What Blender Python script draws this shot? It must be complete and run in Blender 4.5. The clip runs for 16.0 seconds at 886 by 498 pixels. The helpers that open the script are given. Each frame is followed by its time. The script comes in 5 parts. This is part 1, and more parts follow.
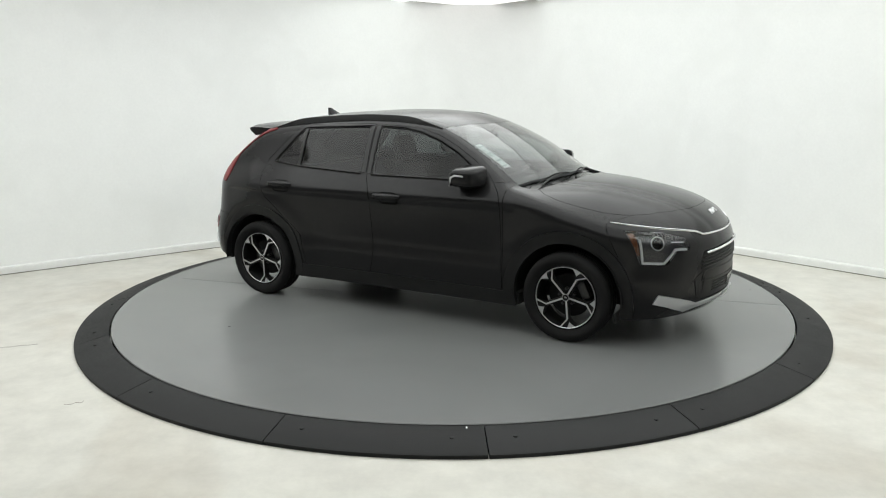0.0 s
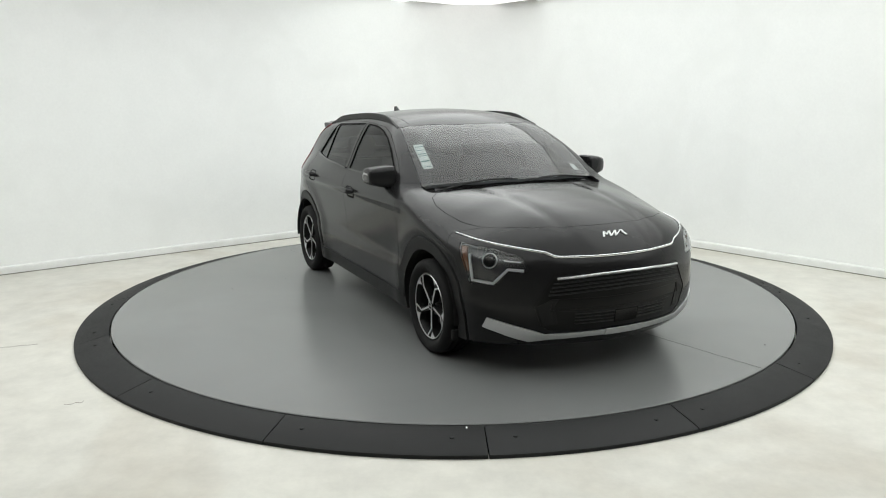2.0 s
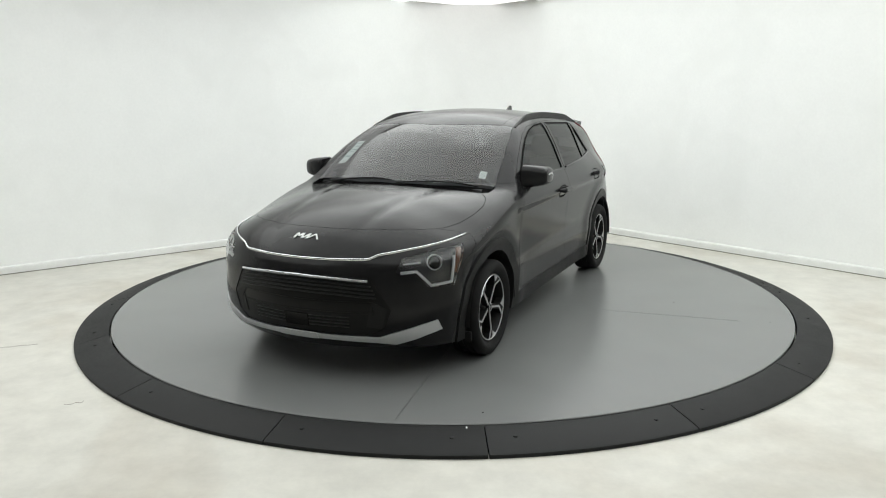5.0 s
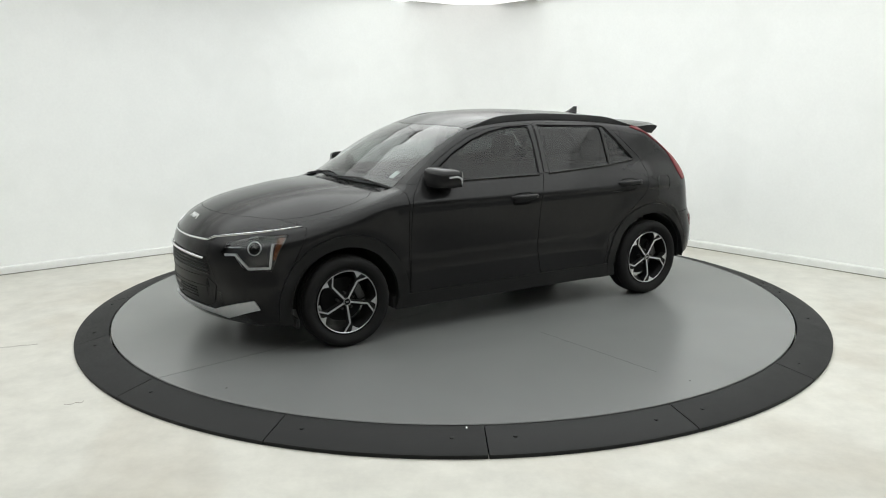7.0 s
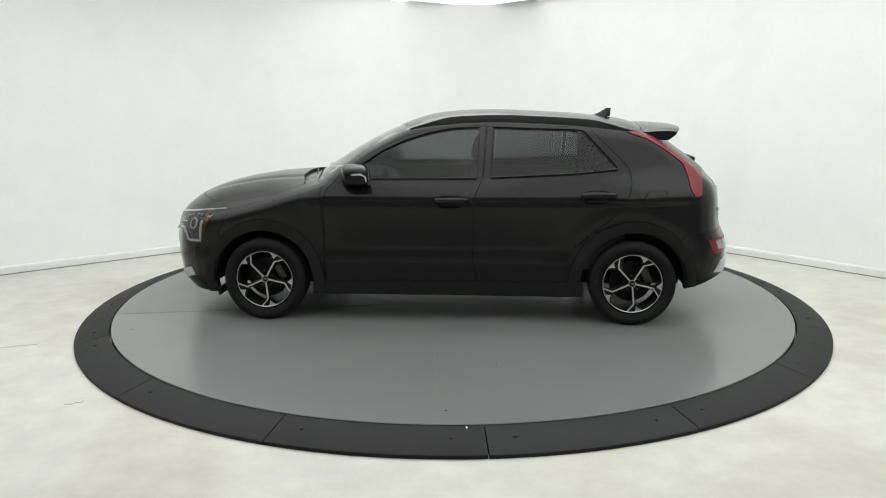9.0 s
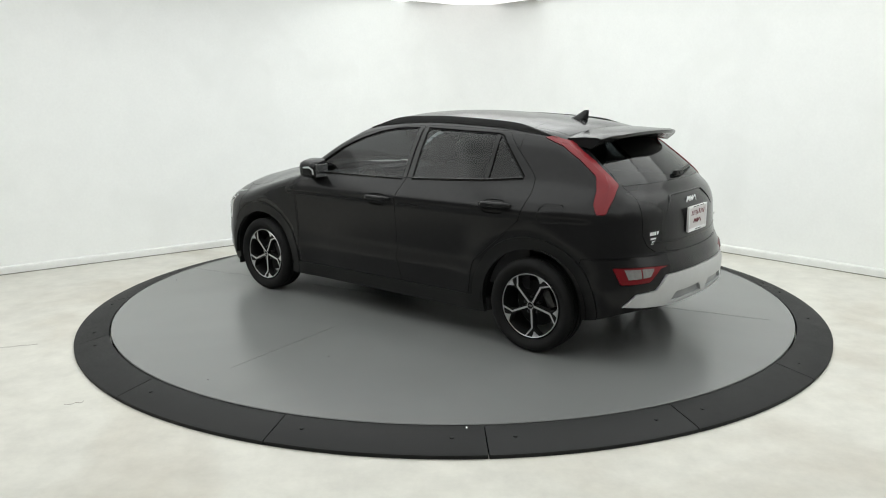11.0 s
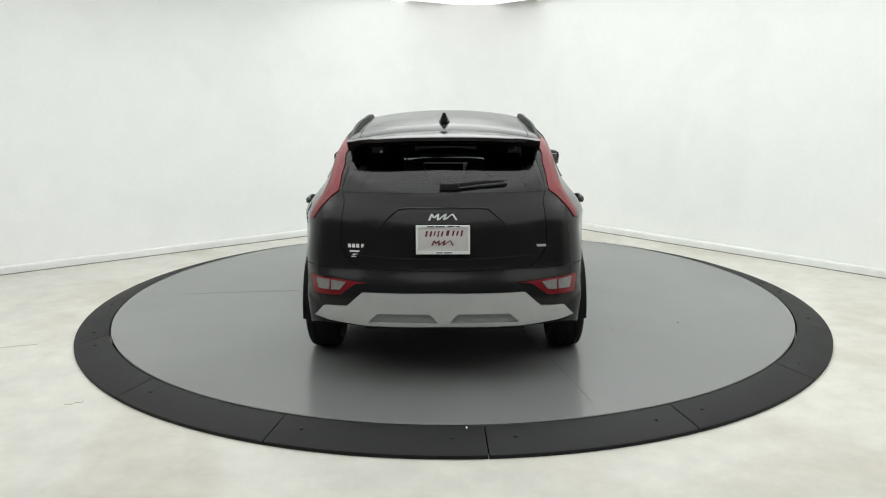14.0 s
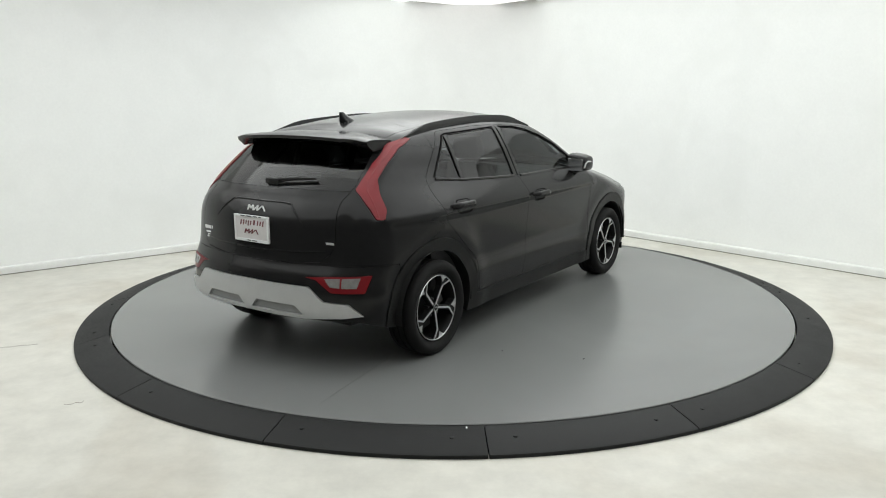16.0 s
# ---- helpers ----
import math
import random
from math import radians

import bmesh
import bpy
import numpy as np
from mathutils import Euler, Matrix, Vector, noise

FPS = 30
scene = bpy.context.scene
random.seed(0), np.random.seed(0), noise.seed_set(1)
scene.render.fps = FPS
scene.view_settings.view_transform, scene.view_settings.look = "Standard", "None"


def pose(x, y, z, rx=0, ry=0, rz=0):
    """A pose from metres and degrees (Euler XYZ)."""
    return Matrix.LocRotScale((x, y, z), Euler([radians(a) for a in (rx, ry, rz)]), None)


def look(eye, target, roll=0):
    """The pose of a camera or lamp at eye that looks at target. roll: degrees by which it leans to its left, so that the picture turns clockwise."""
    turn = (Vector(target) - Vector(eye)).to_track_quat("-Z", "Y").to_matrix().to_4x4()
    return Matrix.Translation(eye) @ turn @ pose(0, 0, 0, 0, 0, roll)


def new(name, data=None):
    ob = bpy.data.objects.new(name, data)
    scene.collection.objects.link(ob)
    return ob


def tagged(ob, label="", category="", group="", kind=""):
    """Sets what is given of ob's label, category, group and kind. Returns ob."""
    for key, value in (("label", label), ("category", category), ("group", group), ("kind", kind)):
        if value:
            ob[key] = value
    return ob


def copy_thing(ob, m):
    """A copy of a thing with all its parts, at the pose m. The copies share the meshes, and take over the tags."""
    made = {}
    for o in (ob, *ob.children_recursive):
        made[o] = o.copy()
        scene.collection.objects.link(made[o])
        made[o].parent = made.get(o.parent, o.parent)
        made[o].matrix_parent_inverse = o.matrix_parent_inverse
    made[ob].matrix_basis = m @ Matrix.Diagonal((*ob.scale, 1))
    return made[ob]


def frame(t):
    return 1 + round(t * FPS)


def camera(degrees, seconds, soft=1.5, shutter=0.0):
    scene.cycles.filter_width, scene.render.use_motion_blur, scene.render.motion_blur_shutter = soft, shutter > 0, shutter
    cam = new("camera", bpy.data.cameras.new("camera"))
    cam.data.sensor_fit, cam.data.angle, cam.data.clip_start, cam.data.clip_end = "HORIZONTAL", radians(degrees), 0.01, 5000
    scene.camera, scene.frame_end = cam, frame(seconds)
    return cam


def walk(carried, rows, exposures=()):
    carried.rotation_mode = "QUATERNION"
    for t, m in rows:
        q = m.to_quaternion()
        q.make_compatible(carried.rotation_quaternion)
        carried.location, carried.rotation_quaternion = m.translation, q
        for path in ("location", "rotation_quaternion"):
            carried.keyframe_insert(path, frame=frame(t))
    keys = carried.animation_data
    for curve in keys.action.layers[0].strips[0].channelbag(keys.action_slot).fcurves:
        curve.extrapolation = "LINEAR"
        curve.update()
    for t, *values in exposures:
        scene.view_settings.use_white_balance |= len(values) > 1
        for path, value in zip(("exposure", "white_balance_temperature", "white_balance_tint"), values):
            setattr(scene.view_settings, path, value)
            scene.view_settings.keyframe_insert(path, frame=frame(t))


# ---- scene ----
# ---------------------------------------------------------------- camera
cam = camera(60.13, 16.0, soft=1.05)
EYE = Vector((0.0, -6.3547, 1.6699))
AIM = look(EYE, EYE + Vector((-0.01064, 0.97955, -0.20093)), -0.354)
walk(cam, [(0.0, AIM), (16.0, AIM)], exposures=[(0.0, 0.0), (16.0, 0.0)])

# ---------------------------------------------------------------- world and light
FLOOR_Z, CEIL_Z = -0.073, 2.84
world = bpy.data.worlds.new("studio_world")
scene.world = world
world.use_nodes = True
world.node_tree.nodes["Background"].inputs[0].default_value = (0.9, 0.95, 1.0, 1)
world.node_tree.nodes["Background"].inputs[1].default_value = 0.05


# ---------------------------------------------------------------- materials
def mat(name, color, rough=0.5, metal=0.0, coat=0.0, vary=0.12, scale=6.0, bump=0.0, bump_scale=90.0, spec=0.5, emit=0.0):
    """A surface with two scales of colour variation, uneven gloss and a fine relief."""
    m = bpy.data.materials.new(name)
    m.use_nodes = True
    nt = m.node_tree
    b = nt.nodes["Principled BSDF"]
    tc = nt.nodes.new("ShaderNodeTexCoord")
    big = nt.nodes.new("ShaderNodeTexNoise")
    big.inputs["Scale"].default_value, big.inputs["Detail"].default_value = scale, 5
    fine = nt.nodes.new("ShaderNodeTexNoise")
    fine.inputs["Scale"].default_value, fine.inputs["Detail"].default_value = scale * 14, 3
    add = nt.nodes.new("ShaderNodeMath")
    add.operation = "ADD"
    ramp = nt.nodes.new("ShaderNodeMapRange")
    ramp.inputs[1].default_value, ramp.inputs[2].default_value = 0.6, 1.4
    ramp.inputs[3].default_value, ramp.inputs[4].default_value = 1 - vary, 1 + vary
    mul = nt.nodes.new("ShaderNodeVectorMath")
    mul.operation = "SCALE"
    mul.inputs[0].default_value = color
    for n in (big, fine):
        nt.links.new(tc.outputs["Object"], n.inputs["Vector"])
    nt.links.new(big.outputs[0], add.inputs[0])
    nt.links.new(fine.outputs[0], add.inputs[1])
    nt.links.new(add.outputs[0], ramp.inputs[0])
    nt.links.new(ramp.outputs[0], mul.inputs["Scale"])
    nt.links.new(mul.outputs[0], b.inputs["Base Color"])
    rr = nt.nodes.new("ShaderNodeMapRange")
    rr.inputs[1].default_value, rr.inputs[2].default_value = 0.6, 1.4
    rr.inputs[3].default_value, rr.inputs[4].default_value = rough * 0.88, min(1, rough * 1.12)
    nt.links.new(add.outputs[0], rr.inputs[0])
    nt.links.new(rr.outputs[0], b.inputs["Roughness"])
    b.inputs["Metallic"].default_value = metal
    b.inputs["Coat Weight"].default_value = coat
    b.inputs["Coat Roughness"].default_value = 0.06
    b.inputs["Specular IOR Level"].default_value = spec
    if emit:
        b.inputs["Emission Color"].default_value = (*color, 1)
        b.inputs["Emission Strength"].default_value = emit
    if bump:
        bt = nt.nodes.new("ShaderNodeTexNoise")
        bt.inputs["Scale"].default_value = bump_scale
        bp = nt.nodes.new("ShaderNodeBump")
        bp.inputs["Strength"].default_value, bp.inputs["Distance"].default_value = bump, 0.004
        nt.links.new(tc.outputs["Object"], bt.inputs["Vector"])
        nt.links.new(bt.outputs[0], bp.inputs["Height"])
        nt.links.new(bp.outputs[0], b.inputs["Normal"])
    return m


def glass_mat(name, tint, gloss=1.0, rough=0.01):
    """Thin tinted glass: light passes coloured, the surface mirrors by Fresnel."""
    m = bpy.data.materials.new(name)
    m.use_nodes = True
    nt = m.node_tree
    nt.nodes.remove(nt.nodes["Principled BSDF"])
    out = nt.nodes["Material Output"]
    tr = nt.nodes.new("ShaderNodeBsdfTransparent")
    tr.inputs[0].default_value = (*tint, 1)
    gl = nt.nodes.new("ShaderNodeBsdfGlossy")
    gl.inputs["Roughness"].default_value = rough
    gl.inputs[0].default_value = (gloss, gloss, gloss, 1)
    fr = nt.nodes.new("ShaderNodeFresnel")
    fr.inputs[0].default_value = 1.5
    mix = nt.nodes.new("ShaderNodeMixShader")
    nt.links.new(fr.outputs[0], mix.inputs[0])
    nt.links.new(tr.outputs[0], mix.inputs[1])
    nt.links.new(gl.outputs[0], mix.inputs[2])
    nt.links.new(mix.outputs[0], out.inputs[0])
    return m


def stained_mat(name, base, dark, rough, stain_scale, bump, lo=0.35, hi=0.7, coat=0.0, mottle=0.03):
    """A large plain surface with broad stains, fine grain and scuffs."""
    m = mat(name, base, rough, vary=0.025 if mottle else 0.0, scale=3.0, bump=bump, bump_scale=60, coat=coat)
    nt = m.node_tree
    b = nt.nodes["Principled BSDF"]
    src = b.inputs["Base Color"].links[0].from_socket
    tc = nt.nodes.new("ShaderNodeTexCoord")
    n = nt.nodes.new("ShaderNodeTexNoise")
    n.inputs["Scale"].default_value, n.inputs["Detail"].default_value, n.inputs["Distortion"].default_value = stain_scale, 8, 0.6
    r = nt.nodes.new("ShaderNodeMapRange")
    r.inputs[1].default_value, r.inputs[2].default_value = lo, hi
    mx = nt.nodes.new("ShaderNodeMix")
    mx.data_type = "RGBA"
    mx.inputs["B"].default_value = (*dark, 1)
    nt.links.new(tc.outputs["Object"], n.inputs["Vector"])
    nt.links.new(n.outputs[0], r.inputs[0])
    nt.links.new(r.outputs[0], mx.inputs["Factor"])
    nt.links.new(src, mx.inputs["A"])
    if not mottle:
        nt.links.new(mx.outputs["Result"], b.inputs["Base Color"])
        n.inputs["Detail"].default_value = 3
        return m
    n2 = nt.nodes.new("ShaderNodeTexNoise")
    n2.inputs["Scale"].default_value, n2.inputs["Detail"].default_value, n2.inputs["Roughness"].default_value = stain_scale * 6, 9, 0.68
    r2 = nt.nodes.new("ShaderNodeMapRange")
    r2.inputs[1].default_value, r2.inputs[2].default_value = 0.35, 0.7
    r2.inputs[3].default_value, r2.inputs[4].default_value = 1 + mottle, 1 - mottle
    sc = nt.nodes.new("ShaderNodeVectorMath")
    sc.operation = "SCALE"
    nt.links.new(tc.outputs["Object"], n2.inputs["Vector"])
    nt.links.new(n2.outputs[0], r2.inputs[0])
    nt.links.new(mx.outputs["Result"], sc.inputs[0])
    nt.links.new(r2.outputs[0], sc.inputs["Scale"])
    nt.links.new(sc.outputs[0], b.inputs["Base Color"])
    return m


M_WALL = stained_mat("white_wall_paint", (0.88, 0.895, 0.88), (0.84, 0.855, 0.838), 0.55, 1.3, 0.008, 0.52, 0.78, mottle=0.006)
M_BACK = mat("unseen_dark_wall", (0.11, 0.11, 0.11), 0.8, vary=0.1, scale=2)
M_CEIL = mat("ceiling_paint", (0.82, 0.79, 0.78), 0.8, vary=0.03)
M_BASE = mat("white_skirting", (0.74, 0.75, 0.73), 0.45, vary=0.08, scale=9)
M_FLOOR = stained_mat("cream_concrete", (0.55, 0.54, 0.492), (0.395, 0.362, 0.302), 0.5, 0.8, 0.05, 0.50, 0.80, mottle=0.09)
M_DISC = stained_mat("grey_epoxy", (0.165, 0.169, 0.167), (0.145, 0.149, 0.147), 0.25, 0.7, 0.0, mottle=0.0)
disc_shader = M_DISC.node_tree.nodes["Principled BSDF"]
M_DISC.node_tree.links.remove(disc_shader.inputs["Roughness"].links[0])
disc_shader.inputs["Roughness"].default_value = 0.25
M_RUBBER = mat("black_rubber_mat", (0.0125, 0.013, 0.0132), 0.62, spec=0.25, vary=0.3, scale=3, bump=0.25, bump_scale=180)
ob_info = M_RUBBER.node_tree.nodes.new("ShaderNodeObjectInfo")
per_mat = M_RUBBER.node_tree.nodes.new("ShaderNodeMapRange")
per_mat.inputs[3].default_value, per_mat.inputs[4].default_value = 0.75, 1.3
tint_mat = M_RUBBER.node_tree.nodes.new("ShaderNodeVectorMath")
tint_mat.operation = "SCALE"
rubber = M_RUBBER.node_tree.nodes["Principled BSDF"]
M_RUBBER.node_tree.links.new(ob_info.outputs["Random"], per_mat.inputs[0])
M_RUBBER.node_tree.links.new(rubber.inputs["Base Color"].links[0].from_socket, tint_mat.inputs[0])
M_RUBBER.node_tree.links.new(per_mat.outputs[0], tint_mat.inputs["Scale"])
M_RUBBER.node_tree.links.new(tint_mat.outputs[0], rubber.inputs["Base Color"])
M_WELD = mat("weld_grey", (0.06, 0.062, 0.061), 0.5)
M_SEAL_SHADE = mat("seal_and_shade_black", (0.0025, 0.0025, 0.0025), 0.9, spec=0.1)
M_PAINT = mat("black_car_paint", (0.0122, 0.0122, 0.0126), 0.17, vary=0.12, scale=2.0, spec=0.21)
M_CLAD = mat("black_cladding", (0.0115, 0.0117, 0.0115), 0.5, spec=0.22, vary=0.2, scale=20, bump=0.1, bump_scale=500)
M_GRILLE = mat("grille_plastic", (0.0035, 0.0035, 0.0035), 0.36, spec=0.22, vary=0.2, scale=20)
M_TRIM = mat("gloss_black_trim", (0.004, 0.004, 0.004), 0.16, spec=0.3, vary=0.1)
M_TYRE = mat("tyre_rubber", (0.0100, 0.0100, 0.0100), 0.75, spec=0.18, vary=0.25, scale=14, bump=0.2, bump_scale=300)
M_CHROME = mat("satin_chrome", (0.78, 0.79, 0.80), 0.18, metal=1.0, vary=0.05)
M_SILVER = mat("silver_painted_plastic", (0.50, 0.51, 0.515), 0.38, metal=0.35, vary=0.06, scale=12)
M_POCKET_SHADE = mat("shaded_silver_plastic", (0.26, 0.265, 0.27), 0.45, vary=0.08, scale=12)
M_ALLOY = mat("machined_alloy", (0.62, 0.63, 0.64), 0.3, metal=0.9, vary=0.06, scale=30)
M_DARKALLOY = mat("black_alloy", (0.009, 0.009, 0.009), 0.5, spec=0.18, vary=0.1)
M_DISCBRAKE = mat("brake_steel", (0.10, 0.10, 0.10), 0.4, metal=1.0, vary=0.3, scale=25)
M_RED = mat("red_lamp_lens", (0.155, 0.007, 0.011), 0.32, spec=0.3, vary=0.15, scale=15)
M_CLEARLENS = mat("frosted_lens", (0.20, 0.20, 0.195), 0.25, coat=0.5, vary=0.25, scale=40)
M_AMBER = mat("amber_lens", (0.17, 0.065, 0.03), 0.25, coat=0.5)
M_LAMPIN = mat("lamp_housing", (0.045, 0.045, 0.048), 0.25, vary=0.2, scale=20)
M_DRL = mat("light_guide", (0.78, 0.80, 0.81), 0.3, vary=0.05)
M_INTERIOR = mat("dark_grey_fabric", (0.055, 0.055, 0.058), 0.85, vary=0.2, scale=12)
M_DASH = mat("dashboard_plastic", (0.033, 0.033, 0.035), 0.6, vary=0.15, scale=12)
M_WHITE = mat("white_print", (0.75, 0.77, 0.77), 0.5, vary=0.05)
M_PLATE = mat("white_plate", (0.62, 0.60, 0.60), 0.4, vary=0.06, scale=20)
M_INK = mat("dark_ink", (0.03, 0.03, 0.035), 0.5)
M_REDINK = mat("red_ink", (0.13, 0.02, 0.03), 0.5)
M_TEALINK = mat("teal_ink", (0.10, 0.22, 0.22), 0.5)
M_UNDER = mat("underbody_black", (0.014, 0.014, 0.014), 0.85)
M_GLASS_F = glass_mat("clear_windscreen", (0.57, 0.62, 0.605))
M_GLASS_S = glass_mat("front_door_glass", (0.25, 0.275, 0.27), 0.6, 0.04)
M_GLASS_R = glass_mat("privacy_glass", (0.20, 0.215, 0.22), 0.65, 0.04)
M_LENS = glass_mat("clear_lamp_lens", (0.93, 0.94, 0.94))


def light_mat(name, color, strength):
    m = bpy.data.materials.new(name)
    m.use_nodes = True
    b = m.node_tree.nodes["Principled BSDF"]
    b.inputs["Base Color"].default_value = (0.8, 0.8, 0.8, 1)
    b.inputs["Emission Color"].default_value = (*color, 1)
    b.inputs["Emission Strength"].default_value = strength
    return m


M_LIGHT = light_mat("diffuser_glow", (0.97, 1.0, 0.985), 2.22)
M_LIGHT_LOW = light_mat("diffuser_glow_low", (0.985, 0.99, 0.985), 0.78)
M_LIGHT_NEAR = light_mat("diffuser_glow_near", (0.97, 1.0, 0.985), 1.45)
M_LIGHT_SIDE = light_mat("diffuser_glow_side", (0.975, 1.0, 0.985), 1.35)
M_CORNER_FILL = light_mat("added_corner_fill", (1.0, 0.965, 0.955), 1.0)
M_LIGHT_HIGH = light_mat("diffuser_glow_high", (0.97, 1.0, 0.985), 2.9)


# ---------------------------------------------------------------- mesh helpers
def link_mesh(name, bm, material, parent=None, label="", smooth=False, m=None):
    me = bpy.data.meshes.new(name)
    bmesh.ops.recalc_face_normals(bm, faces=bm.faces)
    if smooth:
        for f in bm.faces:
            f.smooth = True
    bm.to_mesh(me)
    bm.free()
    me.materials.append(material)
    if smooth:
        me.set_sharp_from_angle(angle=radians(38))
    ob = new(name, me)
    if parent:
        ob.parent = parent
    if m is not None:
        ob.matrix_basis = m
    if label:
        ob["label"] = label
    return ob


def part(name, bm, material, parent, label="", smooth=True, m=None):
    return link_mesh(name, bm, material, parent, label, smooth, m)


def box(bm, cx, cy, cz, sx, sy, sz, bevel=0.0, rot=None):
    r = bmesh.ops.create_cube(bm, size=1)
    vs = r["verts"]
    bmesh.ops.scale(bm, vec=(sx, sy, sz), verts=vs)
    if bevel:
        es = list({e for v in vs for e in v.link_edges})
        g = bmesh.ops.bevel(bm, geom=es, offset=bevel, segments=2, affect="EDGES", profile=0.6)
        vs = list({v for f in g["faces"] for v in f.verts} | {v for v in vs if v.is_valid})
    if rot is not None:
        bmesh.ops.rotate(bm, verts=vs, cent=(0, 0, 0), matrix=rot)
    bmesh.ops.translate(bm, vec=(cx, cy, cz), verts=vs)
    return vs


def ring_prism(bm, pts_a, pts_b, caps=True):
    """Joins two loops of equal length by quads, and caps them."""
    va = [bm.verts.new(p) for p in pts_a]
    vb = [bm.verts.new(p) for p in pts_b]
    n = len(va)
    for i in range(n):
        bm.faces.new((va[i], va[(i + 1) % n], vb[(i + 1) % n], vb[i]))
    if caps:
        bm.faces.new(va)
        bm.faces.new(vb[::-1])
    return va, vb


def revolve(bm, prof_pts, n=48, axis="y", closed=False):
    """Turns a profile of (radius, offset along the axis) about the axis."""
    rings = []
    for k in range(n):
        a = 2 * math.pi * k / n
        c, s = math.cos(a), math.sin(a)
        if axis == "y":
            rings.append([bm.verts.new((r * c, o, r * s)) for r, o in prof_pts])
        else:
            rings.append([bm.verts.new((r * c, r * s, o)) for r, o in prof_pts])
    m = len(prof_pts)
    for k in range(n):
        p, q = rings[k], rings[(k + 1) % n]
        for i in range(m if closed else m - 1):
            bm.faces.new((p[i], p[(i + 1) % m], q[(i + 1) % m], q[i]))
    return rings


def tube(bm, path, rx, rz, sides=10, taper=None):
    """A rod with an oval section along a path of points."""
    path = [Vector(p) for p in path]
    loops = []
    for i, p in enumerate(path):
        d = (path[min(i + 1, len(path) - 1)] - path[max(i - 1, 0)]).normalized()
        side = d.cross(Vector((0, 0, 1)))
        side = side.normalized() if side.length > 1e-4 else Vector((0, 1, 0))
        up = side.cross(d)
        k = taper(i / (len(path) - 1)) if taper else 1
        loops.append([bm.verts.new(p + side * rx * k * math.cos(a) + up * rz * k * math.sin(a))
                      for a in [2 * math.pi * j / sides for j in range(sides)]])
    for a, b in zip(loops, loops[1:]):
        for j in range(sides):
            bm.faces.new((a[j], a[(j + 1) % sides], b[(j + 1) % sides], b[j]))
    bm.faces.new(loops[0])
    bm.faces.new(loops[-1][::-1])


def empty(name, label, category, m=None, group=""):
    ob = new(name)
    ob.empty_display_size = 0.2
    if m is not None:
        ob.matrix_basis = m
    return tagged(ob, label, category, group)


# ---------------------------------------------------------------- room
CORNER = Vector((0.50, 4.735))
D_LEFT = Vector((-0.794, -0.608))
D_RIGHT = Vector((0.662, -0.749))
FILLET, LEN_L, LEN_R = 1.0, 11.5, 12.0


def corner_line():
    """The two seen walls and the rounded corner between them, as one line on the floor."""
    half = math.acos(max(-1, min(1, D_LEFT.dot(D_RIGHT)))) / 2
    tan_len = FILLET / math.tan(half)
    mid = (D_LEFT + D_RIGHT).normalized()
    c = CORNER + mid * (FILLET / math.sin(half))
    a, b = CORNER + D_LEFT * tan_len, CORNER + D_RIGHT * tan_len
    a0, a1 = math.atan2(*(a - c).yx), math.atan2(*(b - c).yx)
    if a1 > a0:
        a1 -= 2 * math.pi
    arc = [c + FILLET * Vector((math.cos(a0 + (a1 - a0) * k / 24), math.sin(a0 + (a1 - a0) * k / 24))) for k in range(25)]
    return arc


ARC = corner_line()
P_L, P_R = CORNER + D_LEFT * LEN_L, CORNER + D_RIGHT * LEN_R
P_B = P_L + P_R - CORNER
SEEN_LINE = [P_L] + ARC + [P_R]


def strip_wall(name, line, z0, z1, thick, material, label, kind="structure", smooth=True):
    bm = bmesh.new()
    inner, outer = [], []
    n = len(line)
    for i, p in enumerate(line):
        d = (line[min(i + 1, n - 1)] - line[max(i - 1, 0)]).normalized()
        out = Vector((-d.y, d.x))
        inner.append(p)
        outer.append(p + out * thick)
    rows = [[bm.verts.new((*q, z)) for q in pts] for pts, z in ((inner, z0), (inner, z1), (outer, z1), (outer, z0))]
    for r in range(4):
        a, b = rows[r], rows[(r + 1) % 4]
        for i in range(n - 1):
            bm.faces.new((a[i], a[i + 1], b[i + 1], b[i]))
    bm.faces.new([r[0] for r in rows])
    bm.faces.new([r[-1] for r in rows][::-1])
    ob = link_mesh(name, bm, material, smooth=smooth)
    return tagged(ob, label, "wall" if "wall" in name else "skirting", kind=kind)


M_CRACK = mat("crack_grey", (0.26, 0.245, 0.215), 0.9)
CRACKS = (((-3.174, -1.255), (-2.95, -1.17)), ((-2.22, -2.26), (-2.13, -2.21)))


